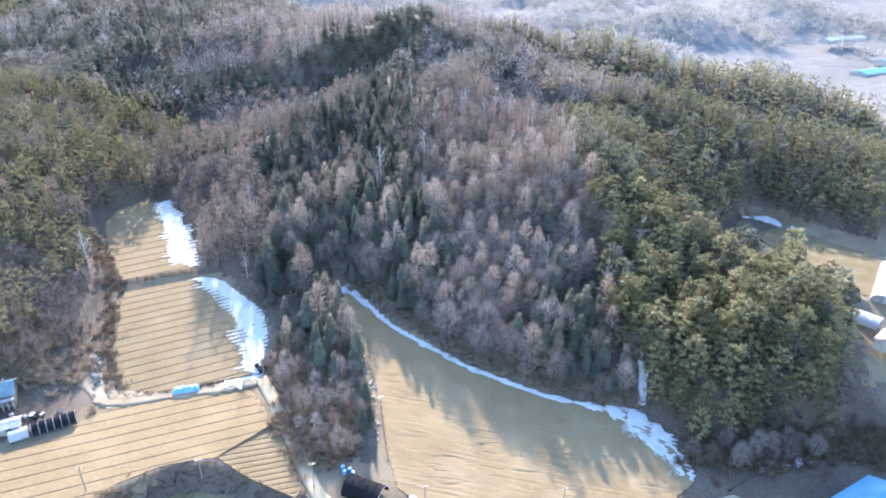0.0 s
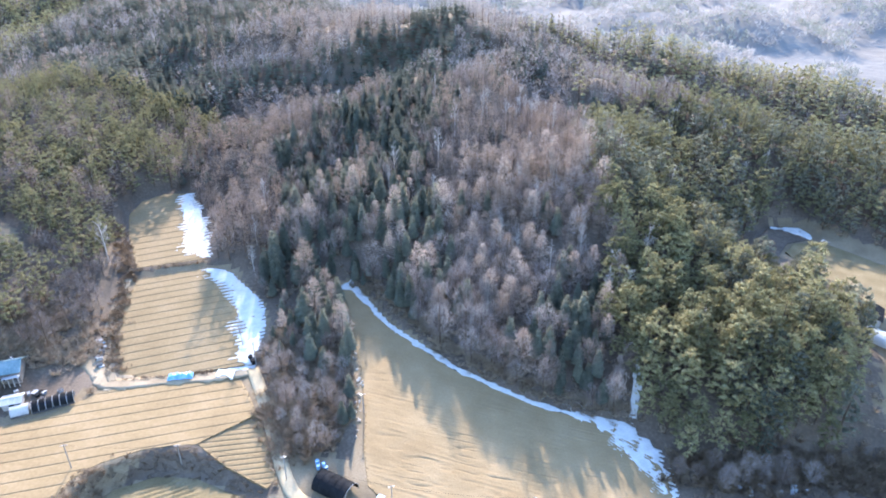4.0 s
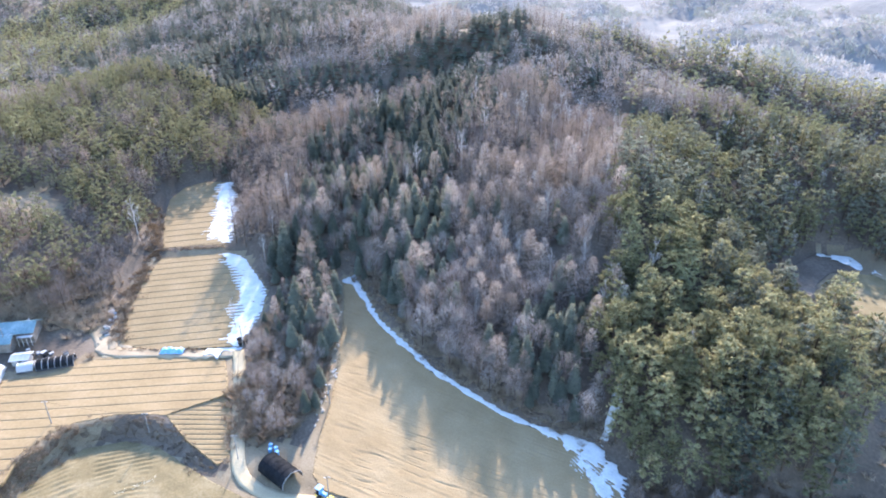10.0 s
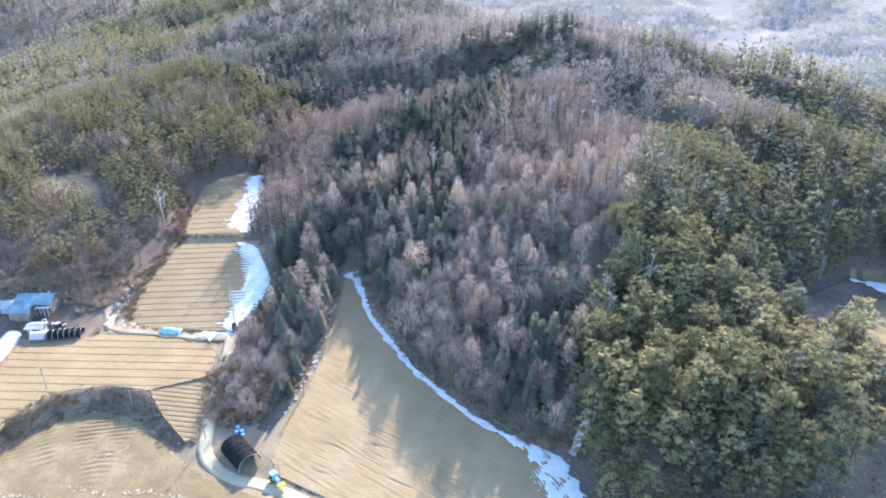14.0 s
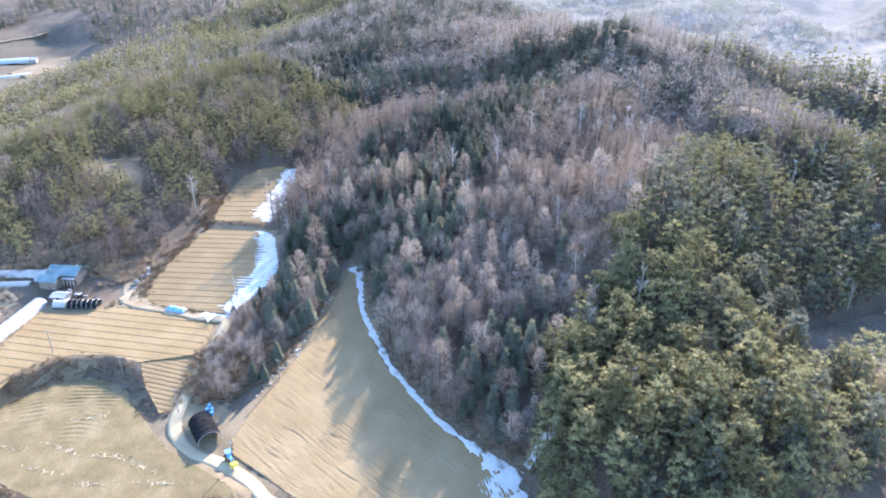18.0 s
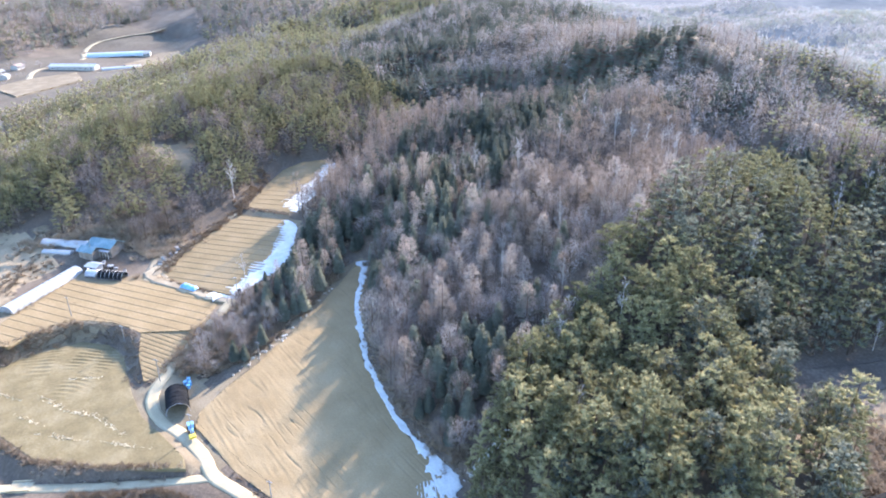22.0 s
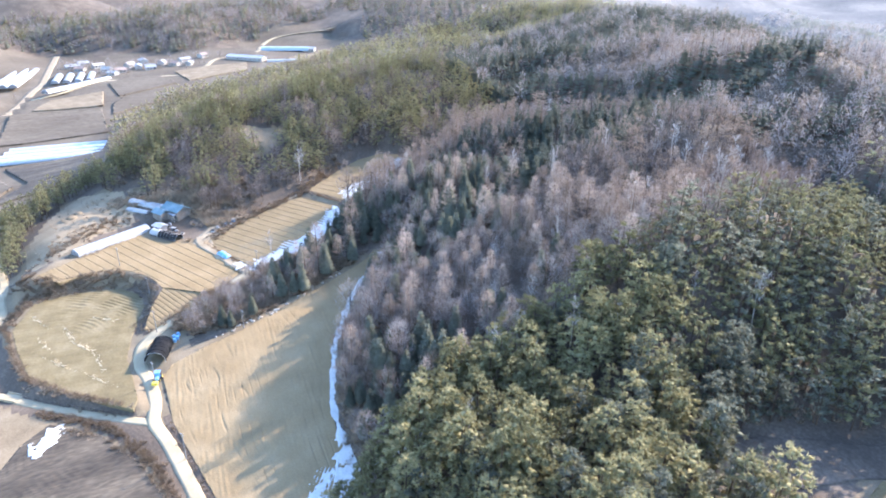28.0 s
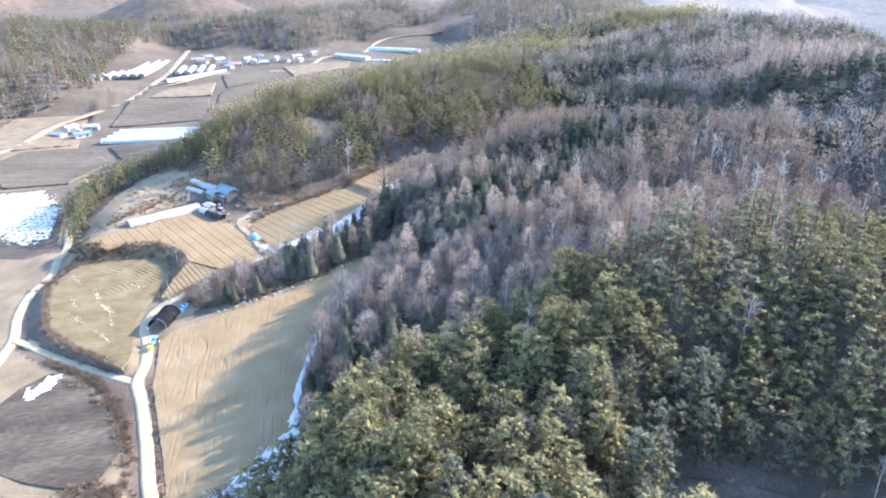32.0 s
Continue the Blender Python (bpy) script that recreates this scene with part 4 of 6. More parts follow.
def shrub(seed, level, height=2.0):
    rng = np.random.RandomState(seed)
    n = (70, 26, 14)[level]
    a = rng.uniform(0, 2 * np.pi, n)
    d = unit(np.stack([np.cos(a) * 0.8, np.sin(a) * 0.8, rng.uniform(0.4, 1.4, n)], 1))
    l = rng.uniform(0.5, 1.0, n) * height
    base = np.stack([np.cos(a), np.sin(a), 0 * a], 1) * rng.uniform(0, 0.5, (n, 1))
    one = spikes(rng, base, d, l, (0.09, 0.2, 0.3)[level])
    two = spikes(rng, base + d * (l * rng.uniform(0.3, 0.8, n))[:, None], unit(d + rng.normal(size=(n, 3)) * 0.6), l * 0.5, (0.06, 0.14, 0.25)[level])
    stems = stem([(0, 0, -0.3), (0, 0, height * 0.4)], [0.06, 0.03], 3)
    return stems, merged([one, two])


# kind: builder, crown material, wood material, tree name, crown name, label
KINDS = {
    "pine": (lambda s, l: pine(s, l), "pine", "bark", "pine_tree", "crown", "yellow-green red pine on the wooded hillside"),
    "dark": (lambda s, l: fir(s + 50, l), "dark", "bark", "conifer_tree", "crown", "dark blue-green conifer among bare trees"),
    "deep": (lambda s, l: pine(s + 30, l, slim=1.3, height=12.0, base=0.18), "dark", "bark", "conifer_tree", "crown", "dark green feathery conifer on the shaded spur"),
    "larch": (lambda s, l: larch(s, l), "larch", "bark", "larch_tree", "crown", "leafless reddish-brown larch in the wood"),
    "bare": (lambda s, l: bare(s, l), "twig", "bark", "bare_tree", "crown", "leafless grey-brown broadleaf tree in the wood"),
    "white": (lambda s, l: pale(s + 90, l), "white", "palebark", "pale_tree", "crown", "leafless tree with pale bark and white twigs"),
    "shrub": (lambda s, l: shrub(s, l), "shrub", "bark", "shrub", "crown", "dry brown shrub on the bank"),
}
VARIANTS = 5
SHAPES = {(k, l): [KINDS[k][0](101 * v + 7, l) for v in range(VARIANTS)] for k in KINDS for l in range(3)}


# plan outline of a stand, and the share of each kind in it
STANDS = [
    ([(-13, 329), (20, 352), (48, 372), (60, 330), (54, 300), (38, 266), (54, 212), (68, 188), (43, 184), (4, 210), (-3, 252)], (("larch", 0.48), ("bare", 0.42), ("white", 0.08), ("dark", 0.02))),
    ([(-10, 384), (15, 431), (66, 440), (84, 424), (60, 385), (-2, 335)], (("dark", 0.42), ("bare", 0.36), ("larch", 0.18), ("white", 0.04))),
    ([(-141, 379), (-110, 388), (-86, 394), (-56, 402), (-27, 417), (-10, 390), (-39, 373), (-49, 352), (-84, 377), (-118, 372)], (("dark", 0.95),)),
    ([(-117, 262), (-117, 290), (-108, 310), (-65, 302), (-54, 296), (-61, 283), (-78, 276), (-70, 242), (-74, 222), (-94, 232)], (("larch", 0.7), ("bare", 0.26), ("dark", 0.04))),
    ([(-130, 356), (-84, 377), (-49, 346), (-45, 314), (-86, 340), (-124, 330)], (("larch", 0.6), ("bare", 0.34), ("dark", 0.06))),
    ([(-162, 392), (-150, 425), (-108, 490), (-60, 480), (-40, 425), (-53, 408), (-86, 399), (-129, 388)], (("larch", 0.45), ("bare", 0.45), ("dark", 0.1))),
    ([(-56, 311), (-33, 326), (-14, 326), (-10, 279), (-24, 270), (-46, 279)], (("dark", 0.9), ("bare", 0.1))),
    ([(-80, 276), (-61, 283), (-37, 262), (-30, 212), (-35, 193), (-58, 206), (-70, 240)], (("dark", 0.62), ("bare", 0.2), ("larch", 0.18))),
    ([(-28, 235), (-17, 252), (0, 216), (-1, 194), (-19, 196)], (("dark", 0.72), ("larch", 0.28))),
    ([(35, 186), (52, 192), (55, 166), (44, 155), (34, 161)], (("dark", 0.85), ("bare", 0.15))),
    ([(29, 430), (80, 446), (139, 440), (208, 412), (250, 385), (235, 345), (190, 350), (140, 392), (84, 424)], (("pine", 0.42), ("deep", 0.36), ("bare", 0.22))),
    ([(60, 400), (92, 378), (120, 366), (142, 352), (137, 338), (86, 340), (58, 356)], (("bare", 0.62), ("larch", 0.28), ("pine", 0.1))),
]


def kinds_at(x, y, z, rng):
    """Which tree grows where: pines on the east spur and west hill, larch and bare trees between, dark conifers in belts."""
    n = len(x)
    a, b = waves(x, y, 46, 21), waves(x, y, 30, 22)
    r = rng.uniform(0, 1, n)
    kind = np.full(n, "bare", dtype="<U6")
    grove = waves(x, y, 40, 22) + 0.5 * waves(x, y, 17, 23)
    # left part of the middle hill: groves of conifers between domes of larch
    left = x < -4 + 8 * b
    kind[r < 0.30 + 0.30 * a] = "larch"
    kind[(r > 0.96)] = "white"
    dome = (x < -62) & (y > 205) & (y < 262 + 6 * b)
    kind[left & (r < 0.5 + 0.25 * a)] = "larch"
    kind[left & (grove > -0.5) & ~dome & (r < 0.82)] = "dark"
    kind[left & (grove <= -0.5) & (r > 0.78) & (r < 0.94)] = "dark"
    kind[~left & (grove > 0.85) & (r < 0.7)] = "dark"
    kind[(np.hypot((x - 42) / 9, (y - 173) / 9) < 1 + 0.3 * b) & (r < 0.75)] = "dark"
    # belts of conifers high on the ridge
    belt = (y > 292) & (np.sin((y * 0.9 + x * 0.45) / 17 + 2.2 * a) > 0.0)
    kind[belt & (r < 0.92)] = "dark"
    # east spur and flank
    east = (x + rng.normal(0, 3.5, n) > 57 + 6 * b + np.maximum(0, y - 250) * 0.05) & (y < 330 + 10 * a)
    kind[east & (r < 0.97)] = "pine"
    kind[east & (r < 0.5) & ((x > 92 + 6 * b) | (y > 232))] = "deep"
    kind[(x > 85) & (y > 320) & (r < 0.55 + 0.35 * a)] = "pine"
    # west hill
    west = (x < -126)
    kind[west & (y < 335) & ((grove > -0.45) | (r < 0.4)) & (r < 0.9)] = "pine"
    kind[west & (x < -250) & (grove > 0.3) & (r < 0.6)] = "bare"
    kind[west & (y >= 335) & (r < 0.4 + 0.4 * b)] = "dark"
    kind[west & (kind == "dark") & (y < 335)] = "larch"
    kind[west & (kind == "white")] = "larch"
    kind[(x < -330) & (r < 0.62)] = "pine"
    kind[(x < -104) & (y < 235) & (kind == "dark")] = "bare"
    south_foot = (x > 66) & (x < 134) & (y < 137 + 4 * b)
    kind[south_foot] = "bare"
    # stands of one kind on the middle hill and the ridge
    blur = rng.normal(0, 4.0, n)
    for poly, shares in STANDS:
        inside = poly_distance(x, y, poly) < 5 * b + blur
        lo = 0.0
        for name, share in shares:
            kind[inside & (r >= lo) & (r < lo + share)] = name
            lo += share
    foot = west & (x > -152 + 8 * b) & (y > 138) & (y < 200)
    kind[foot & (r > 0.3)] = "bare"
    kind[foot & (r <= 0.3)] = "pine"
    # tongue of trees between the fields
    tongue = (x > -62) & (x < -22) & (y < 196)
    kind[tongue & (r < 0.3)] = np.where(y[tongue & (r < 0.3)] > 168, "larch", "bare")
    kind[tongue & (r >= 0.3) & (r < 0.6)] = "bare"
    kind[tongue & (r >= 0.48)] = np.where(y[tongue & (r >= 0.48)] > 156, "dark", "bare")
    return kind


GROVE = [(-38, 208), (-14, 185), (9, 166), (33, 154.5), (46, 151.5), (62, 149.5), (68.5, 139), (70, 126), (77, 124), (86, 128), (100, 131), (122, 129), (132, 150), (133, 172), (134, 190), (134, 204), (130, 214), (116, 211), (106, 221), (110, 234), (122, 249), (134, 265), (150, 264), (158, 252), (178, 232), (196, 222), (330, 260), (330, 470), (240, 640), (60, 700), (-160, 760), (-480, 900), (-700, 760), (-600, 560), (-500, 470), (-475, 405), (-455, 335), (-446, 265), (-428, 205), (-385, 162), (-330, 138), (-290, 131), (-250, 134), (-222, 130), (-190, 122), (-176, 116), (-150, 128), (-140, 138), (-128, 150), (-113, 160), (-112, 172), (-116, 186), (-118, 200), (-122, 208), (-132, 222), (-139, 238), (-138, 253), (-129, 261), (-117, 261), (-105, 246), (-94, 228), (-86, 210), (-76, 206), (-58, 187), (-53, 174), (-52, 158), (-46, 146), (-40, 134), (-33, 125), (-22, 127), (-18.5, 140), (-21, 152), (-27, 172), (-33, 188), (-38, 198)]
EDGE_PINES = [(-110, 80), (-128, 80), (-150, 85), (-172, 98), (-184, 108), (-196, 128), (-218, 140), (-222, 116), (-206, 94), (-176, 74), (-140, 66), (-112, 74)]
GLADES = [((-166, 198), 15), ((-157, 129), 12), ((-172, 110), 10)]


def scatter(poly, gap, rng, keep=None):
    xs, ys = [p[0] for p in poly], [p[1] for p in poly]
    x, y = np.meshgrid(np.arange(min(xs), max(xs), gap), np.arange(min(ys), max(ys), gap))
    x, y = x.ravel() + rng.uniform(-0.45, 0.45, x.size) * gap, y.ravel() + rng.uniform(-0.45, 0.45, x.size) * gap
    ok = poly_distance(x, y, poly) < -0.3
    if keep is not None:
        ok &= keep(x, y)
    for (cx, cy), r in GLADES:
        ok &= np.hypot(x - cx, (y - cy) * 1.3) > r
    return x[ok], y[ok]


def joined(name, kind, level, x, y, z, turn, size, label, category):
    """Many trees of one kind as one mesh of uncountable growth."""
    vs, ts, idx, n = [], [], [], 0
    v_of = np.arange(len(x)) % VARIANTS
    for v in range(VARIANTS):
        m = v_of == v
        if not m.any():
            continue
        (tv, tt), (cv, ct) = SHAPES[kind, level][v]
        pv, pt = np.concatenate([tv, cv]), np.concatenate([tt, ct + len(tv)])
        c, s = np.cos(turn[m])[:, None], np.sin(turn[m])[:, None]
        sz = size[m][:, None]
        px = (pv[None, :, 0] * c - pv[None, :, 1] * s) * sz + x[m][:, None]
        py = (pv[None, :, 0] * s + pv[None, :, 1] * c) * sz + y[m][:, None]
        pz = pv[None, :, 2] * sz + z[m][:, None]
        vs.append(np.stack([px, py, pz], -1).reshape(-1, 3))
        k = m.sum()
        ts.append((pt[None] + (np.arange(k) * len(pv))[:, None, None]).reshape(-1, 3) + n)
        idx.append(np.tile(np.r_[np.ones(len(tt), int), np.zeros(len(ct), int)], k))
        n += k * len(pv)
    if n:
        me = mesh_np(name, np.concatenate(vs), np.concatenate(ts), [M[KINDS[kind][1]], M[KINDS[kind][2]]], np.concatenate(idx), smooth=True)
        tagged(new(name, me), label, category, kind="stuff")


PARTS = {}


def tree(kind, v, x, y, z, turn, size, label=""):
    """One tree as a thing with its trunk and crown."""
    _, cm, tm, name, crown_name, text = KINDS[kind]
    if (kind, v) not in PARTS:
        (tv, tt), (cv, ct) = SHAPES[kind, 0][v]
        PARTS[kind, v] = mesh_np("trunk", tv, tt, [M[tm]], smooth=True), mesh_np(crown_name, cv, ct, [M[cm]], smooth=True)
    ob = new(name)
    ob.empty_display_size = 0.4
    ob.matrix_world = Matrix.Translation((x, y, z)) @ Matrix.Rotation(turn, 4, "Z") @ Matrix.Diagonal((size, size, size, 1))
    tagged(ob, label or text, "shrub" if kind == "shrub" else "tree", name + "s of the wood")
    trunk, crown = PARTS[kind, v]
    link(new("trunk", trunk), ob)
    link(new(crown_name, crown), ob)


def plant():
    rng = np.random.RandomState(5)
    seen = lambda x, y: (x < 0.69 * y + 16) & (x > -480) & ((y < 500) | (x < -70)) & ((y < 462) | (x < 90))
    x1, y1 = scatter(GROVE, 3.8, rng, lambda x, y: (y < 345) & (x > -265) & seen(x, y))
    x2, y2 = scatter(GROVE, 4.5, rng, lambda x, y: ((y >= 345) | (x <= -265)) & (y < 700) & seen(x, y))
    x3, y3 = scatter(EDGE_PINES, 3.7, rng)
    x, y = np.concatenate([x1, x2, x3]), np.concatenate([y1, y2, y3])
    far = np.r_[np.zeros(len(x1), bool), np.ones(len(x2), bool), np.zeros(len(x3), bool)]
    z = ground_height(x, y)
    kind = kinds_at(x, y, z, rng)
    kind[len(x1) + len(x2):] = "pine"
    kind[far & (kind == "white")] = "bare"
    thin_out = far | (rng.uniform(0, 1, len(x)) < np.where(kind == "pine", np.where(x < -126, 0.82, 0.7), np.where(kind == "deep", 0.66, np.where(kind == "dark", 0.86, 0.7))))
    x, y, z, kind, far = x[thin_out], y[thin_out], z[thin_out], kind[thin_out], far[thin_out]
    size = rng.uniform(0.62, 1.24, len(x)) * (1 + 0.12 * waves(x, y, 50, 31)) * np.where(far, 0.95, 1.0) * np.where((kind == "larch") | (kind == "bare"), 1.22, np.where(kind == "white", 1.1, 1.04)) * np.where((x < -126) & (kind == "pine"), 0.96, np.where((x > 56) & ((kind == "pine") | (kind == "deep")), 1.22, 1.0)) * np.where((x < -330) & far, 1.3, 1.0) * np.where((x > 66) & (x < 134) & (y < 141) & (kind == "bare"), 0.6, 1.0)
    size = size * np.where((x > -64) & (x < -43) & (y < 192), 0.58, np.where((x > -64) & (x < -20) & (y < 166), np.where(kind == "bare", 0.62, 0.86), 1.12 * ((x > -50) & (x < -22) & (y < 200)) + 1.0 * ((x <= -50) | (x >= -22) | (y >= 200))))
    size = size * np.where((x < -120) & (x > -155) & (y > 136) & (y < 200) & (kind == "bare"), 0.66, 1.0)
    turn = rng.uniform(0, 2 * np.pi, len(x))
    stretch = {"pine": ((x > 55) & (y < 225)), "dark": (x > -62) & (y < 262), "larch": (x > -62) & (y < 262), "bare": (x > -62) & (y < 240), "white": (y < 300), "deep": (x > 70) & (y < 240)}
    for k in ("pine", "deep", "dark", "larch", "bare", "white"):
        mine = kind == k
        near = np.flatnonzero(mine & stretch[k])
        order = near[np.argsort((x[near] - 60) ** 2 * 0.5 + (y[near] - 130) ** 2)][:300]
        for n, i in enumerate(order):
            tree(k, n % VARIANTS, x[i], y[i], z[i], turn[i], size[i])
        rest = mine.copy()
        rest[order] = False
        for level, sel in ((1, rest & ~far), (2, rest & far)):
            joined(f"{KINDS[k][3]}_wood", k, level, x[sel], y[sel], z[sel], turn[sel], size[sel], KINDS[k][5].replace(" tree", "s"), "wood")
    # low growth under and along the trees
    xt, yt = scatter([(-46, 146), (-40, 134), (-33, 125), (-22, 127), (-18.5, 140), (-21, 152), (-27, 172), (-33, 188), (-44, 186), (-52, 172), (-52, 158)], 1.4, rng)
    joined("undergrowth", "shrub", 1, xt, yt, ground_height(xt, yt), rng.uniform(0, 6.28, len(xt)), rng.uniform(0.7, 1.7, len(xt)), "dense dry brown brush between the two fields", "undergrowth")
    xs, ys = scatter(GROVE, 4.6, rng, lambda x, y: (y < 260) & (x > -180))
    keep = poly_distance(xs, ys, GROVE) > -30
    xs, ys = xs[keep], ys[keep]
    joined("undergrowth", "shrub", 1, xs, ys, ground_height(xs, ys), rng.uniform(0, 6.28, len(xs)), rng.uniform(0.5, 1.3, len(xs)), "dry brown undergrowth along the wood's edge", "undergrowth")


plant()


# ---- farm buildings, greenhouses, poles and small things ----
def gz(x, y):
    return float(ground_height(np.array([x]), np.array([y]))[0])


def arch(bm, length, width, height, segs=12, rings=2, thick=0.0):
    """A half-barrel along local x, open below."""
    rows_ = []
    for i in range(rings + 1):
        x = -length / 2 + length * i / rings
        rows_.append([bm.verts.new((x, width / 2 * math.cos(math.pi * j / segs), height * math.sin(math.pi * j / segs) ** 0.8)) for j in range(segs + 1)])
    for a, b in zip(rows_, rows_[1:]):
        for j in range(segs):
            bm.faces.new((a[j], a[j + 1], b[j + 1], b[j]))
    return bm


def hoop(bm, x, width, height, r=0.05, segs=12):
    """A bent pipe across local y."""
    prev = None
    for j in range(segs + 1):
        a = math.pi * j / segs
        c = Vector((x, width / 2 * math.cos(a), height * math.sin(a) ** 0.8))
        out = Vector((0, math.cos(a), math.sin(a)))
        ring = [bm.verts.new(c + Vector((r, 0, 0))), bm.verts.new(c + out * r), bm.verts.new(c - Vector((r, 0, 0))), bm.verts.new(c - out * r)]
        if prev:
            for k in range(4):
                bm.faces.new((prev[k], prev[(k + 1) % 4], ring[(k + 1) % 4], ring[k]))
        prev = ring
    return bm


def greenhouse(x0, y0, x1, y1, z, width, height, material, label, hoops=8, open_end=False, name="greenhouse", group="", sides=True):
    """A hooped tunnel from one plan point to another: film, ribs, end walls, door, side rails."""
    length, turn = math.hypot(x1 - x0, y1 - y0), math.degrees(math.atan2(y1 - y0, x1 - x0))
    ob = thing(name, (x0 + x1) / 2, (y0 + y1) / 2, z, turn, label, "greenhouse", group)
    cover = part("film_cover", arch(bmesh.new(), length, width, height, 12, max(2, int(length / 4))), material, ob)
    for k in range(hoops):
        part("hoop", hoop(bmesh.new(), -length / 2 + length * k / (hoops - 1), width + 0.08, height + 0.05, 0.06), M["plastic"] if name == "net_tunnel" or (name == "net_shelter" and k == hoops - 1) else M["net"] if name == "net_shelter" else M["steel"], ob)
    for end in (-1, 1):
        if open_end and end == 1:
            continue
        bm = bmesh.new()
        pts = [bm.verts.new((end * (length / 2 - 0.05), width / 2 * 0.99 * math.cos(math.pi * j / 12), height * 0.99 * math.sin(math.pi * j / 12) ** 0.8)) for j in range(13)]
        bm.faces.new(pts if end == 1 else pts[::-1])
        bmesh.ops.solidify(bm, geom=bm.faces[:], thickness=0.04)
        wall = part("end_wall", bm, material, ob)
        if sides:
            part("door", box(bmesh.new(), end * (length / 2 + 0.02), 0, 0, 0.06, 1.2, min(1.9, height * 0.75)), M["greyroof"], wall, "grey sliding door")
    if sides:
        for s in (-1, 1):
            part("base_rail", box(bmesh.new(), 0, s * (width / 2 + 0.03), -0.25, length, 0.12, 0.5), M["junk"], ob)
    return ob


def gable_roof(sx, sy, rise, over, thick=0.15):
    """One folded sheet with raised seams pressed into it."""
    bm = bmesh.new()
    hx, hy = sx / 2 + over, sy / 2 + over
    n = max(6, int(sx / 0.6)) * 2
    low = -over * rise / (sy / 2)
    lines = []
    for k in range(n + 1):
        x, up = -hx + 2 * hx * k / n, 0.07 if k % 4 == 1 else 0.0
        lines.append([bm.verts.new((x, y, z + thick + up)) for y, z in ((-hy, low), (0, rise), (hy, low))] + [bm.verts.new((x, y, z)) for y, z in ((hy, low), (0, rise), (-hy, low))])
    for a, b in zip(lines, lines[1:]):
        for j in range(6):
            bm.faces.new((a[j], a[(j + 1) % 6], b[(j + 1) % 6], b[j]))
    bm.faces.new(lines[0][::-1])
    bm.faces.new(lines[-1])
    bmesh.ops.recalc_face_normals(bm, faces=bm.faces[:])
    return bm


def house(x, y, z, turn, sx, sy, eaves, rise, roof, label, windows=3, storeys=1, category="house", group="", name="house", chimney=False, walls="wall"):
    ob = thing(name, x, y, z, turn, label, category, group)
    bm = box(bmesh.new(), 0, 0, -0.6, sx, sy, eaves + 0.6)
    for s in (-1, 1):
        tri = [bm.verts.new((s * sx / 2, -sy / 2, eaves)), bm.verts.new((s * sx / 2, sy / 2, eaves)), bm.verts.new((s * sx / 2, 0, eaves + rise * 0.98))]
        bm.faces.new(tri)
    wall = part("wall", bm, M[walls], ob)
    r = part("roof", gable_roof(sx, sy, rise, 0.6), roof, ob)
    r.location.z = eaves
    part("ridge_cap", box(bmesh.new(), 0, 0, rise + 0.1, sx + 1.2, 0.4, 0.12), roof, r)
    if chimney:
        part("chimney", box(bmesh.new(), sx * 0.3, sy * 0.2, rise * 0.4, 0.5, 0.5, 1.3, bevel=0.04), M["greyroof"], r)
    for storey in range(storeys):
        for k in range(windows):
            wx = -sx / 2 + sx * (k + 0.6) / (windows + 0.2)
            for s in (-1, 1):
                win = part("window", box(bmesh.new(), wx, s * (sy / 2 + 0.02), 1.0 + 2.7 * storey, 1.5, 0.10, 1.2), M["steel"], ob)
                part("pane", box(bmesh.new(), wx, s * (sy / 2 + 0.06), 1.1 + 2.7 * storey, 1.3, 0.06, 1.0), M["glass"], win)
    part("door", box(bmesh.new(), sx * 0.38, -(sy / 2 + 0.03), 0, 1.0, 0.10, 2.05), M["junk"], ob, "weathered grey door")
    return ob


# the farmstead
farm = house(-125, 142.5, 9.2, 24, 11.5, 7, 3.7, 1.8, M["tealroof"], "low farmhouse with a teal metal roof at the wood's edge", 4, 1, chimney=True, walls="darkwall")
wing = part("wing", box(bmesh.new(), -2.5, -6.0, -0.5, 6.5, 4.6, 3.6), M["darkwall"], farm)
wr = part("roof", gable_roof(6.5, 4.6, 1.3, 0.5), M["tealroof"], wing, "pale teal porch roof")
wr.location = (-2.5, -6.0, 3.1)
part("balcony", box(bmesh.new(), 3.8, -4.9, 2.7, 4.6, 1.3, 0.2), M["greyroof"], farm)
for k in range(4):
    part("porch_post", box(bmesh.new(), 1.8 + 1.3 * k, -5.4, -0.3, 0.16, 0.16, 3.0), M["wall"], farm)
house(-115.5, 133.5, 7.0, 24, 4.6, 3.6, 2.4, 0.5, M["plastic"], "small blue-sided shed with a white sheet roof", 1, 1, "shed", name="shed")
house(-131, 136.5, 8.6, 60, 5.0, 3.4, 2.3, 0.6, M["greyroof"], "low grey tool shed behind the greenhouse", 1, 1, "shed", name="shed")
greenhouse(-105, 99, -120.5, 128.5, 6.55, 5.6, 2.5, M["plastic"], "long white film greenhouse beside the furrowed field", 14)
greenhouse(-147, 127, -128.5, 139.5, 11.2, 4.8, 2.2, M["plastic"], "dull white film greenhouse behind the farmhouse", 8)
greenhouse(-141, 124.5, -131, 131.5, 10.2, 3.0, 1.2, M["plastic"], "low white storage tunnel among dry weeds", 5)
greenhouse(-109.5, 132.8, -100.5, 138.3, 6.9, 4.2, 2.3, M["net"], "black net tunnel with white hoops in the farmyard", 7, True, name="net_tunnel")
greenhouse(-114, 130.2, -110.2, 132.5, 6.9, 4.0, 2.1, M["plastic"], "short white storage tunnel in the farmyard", 3)

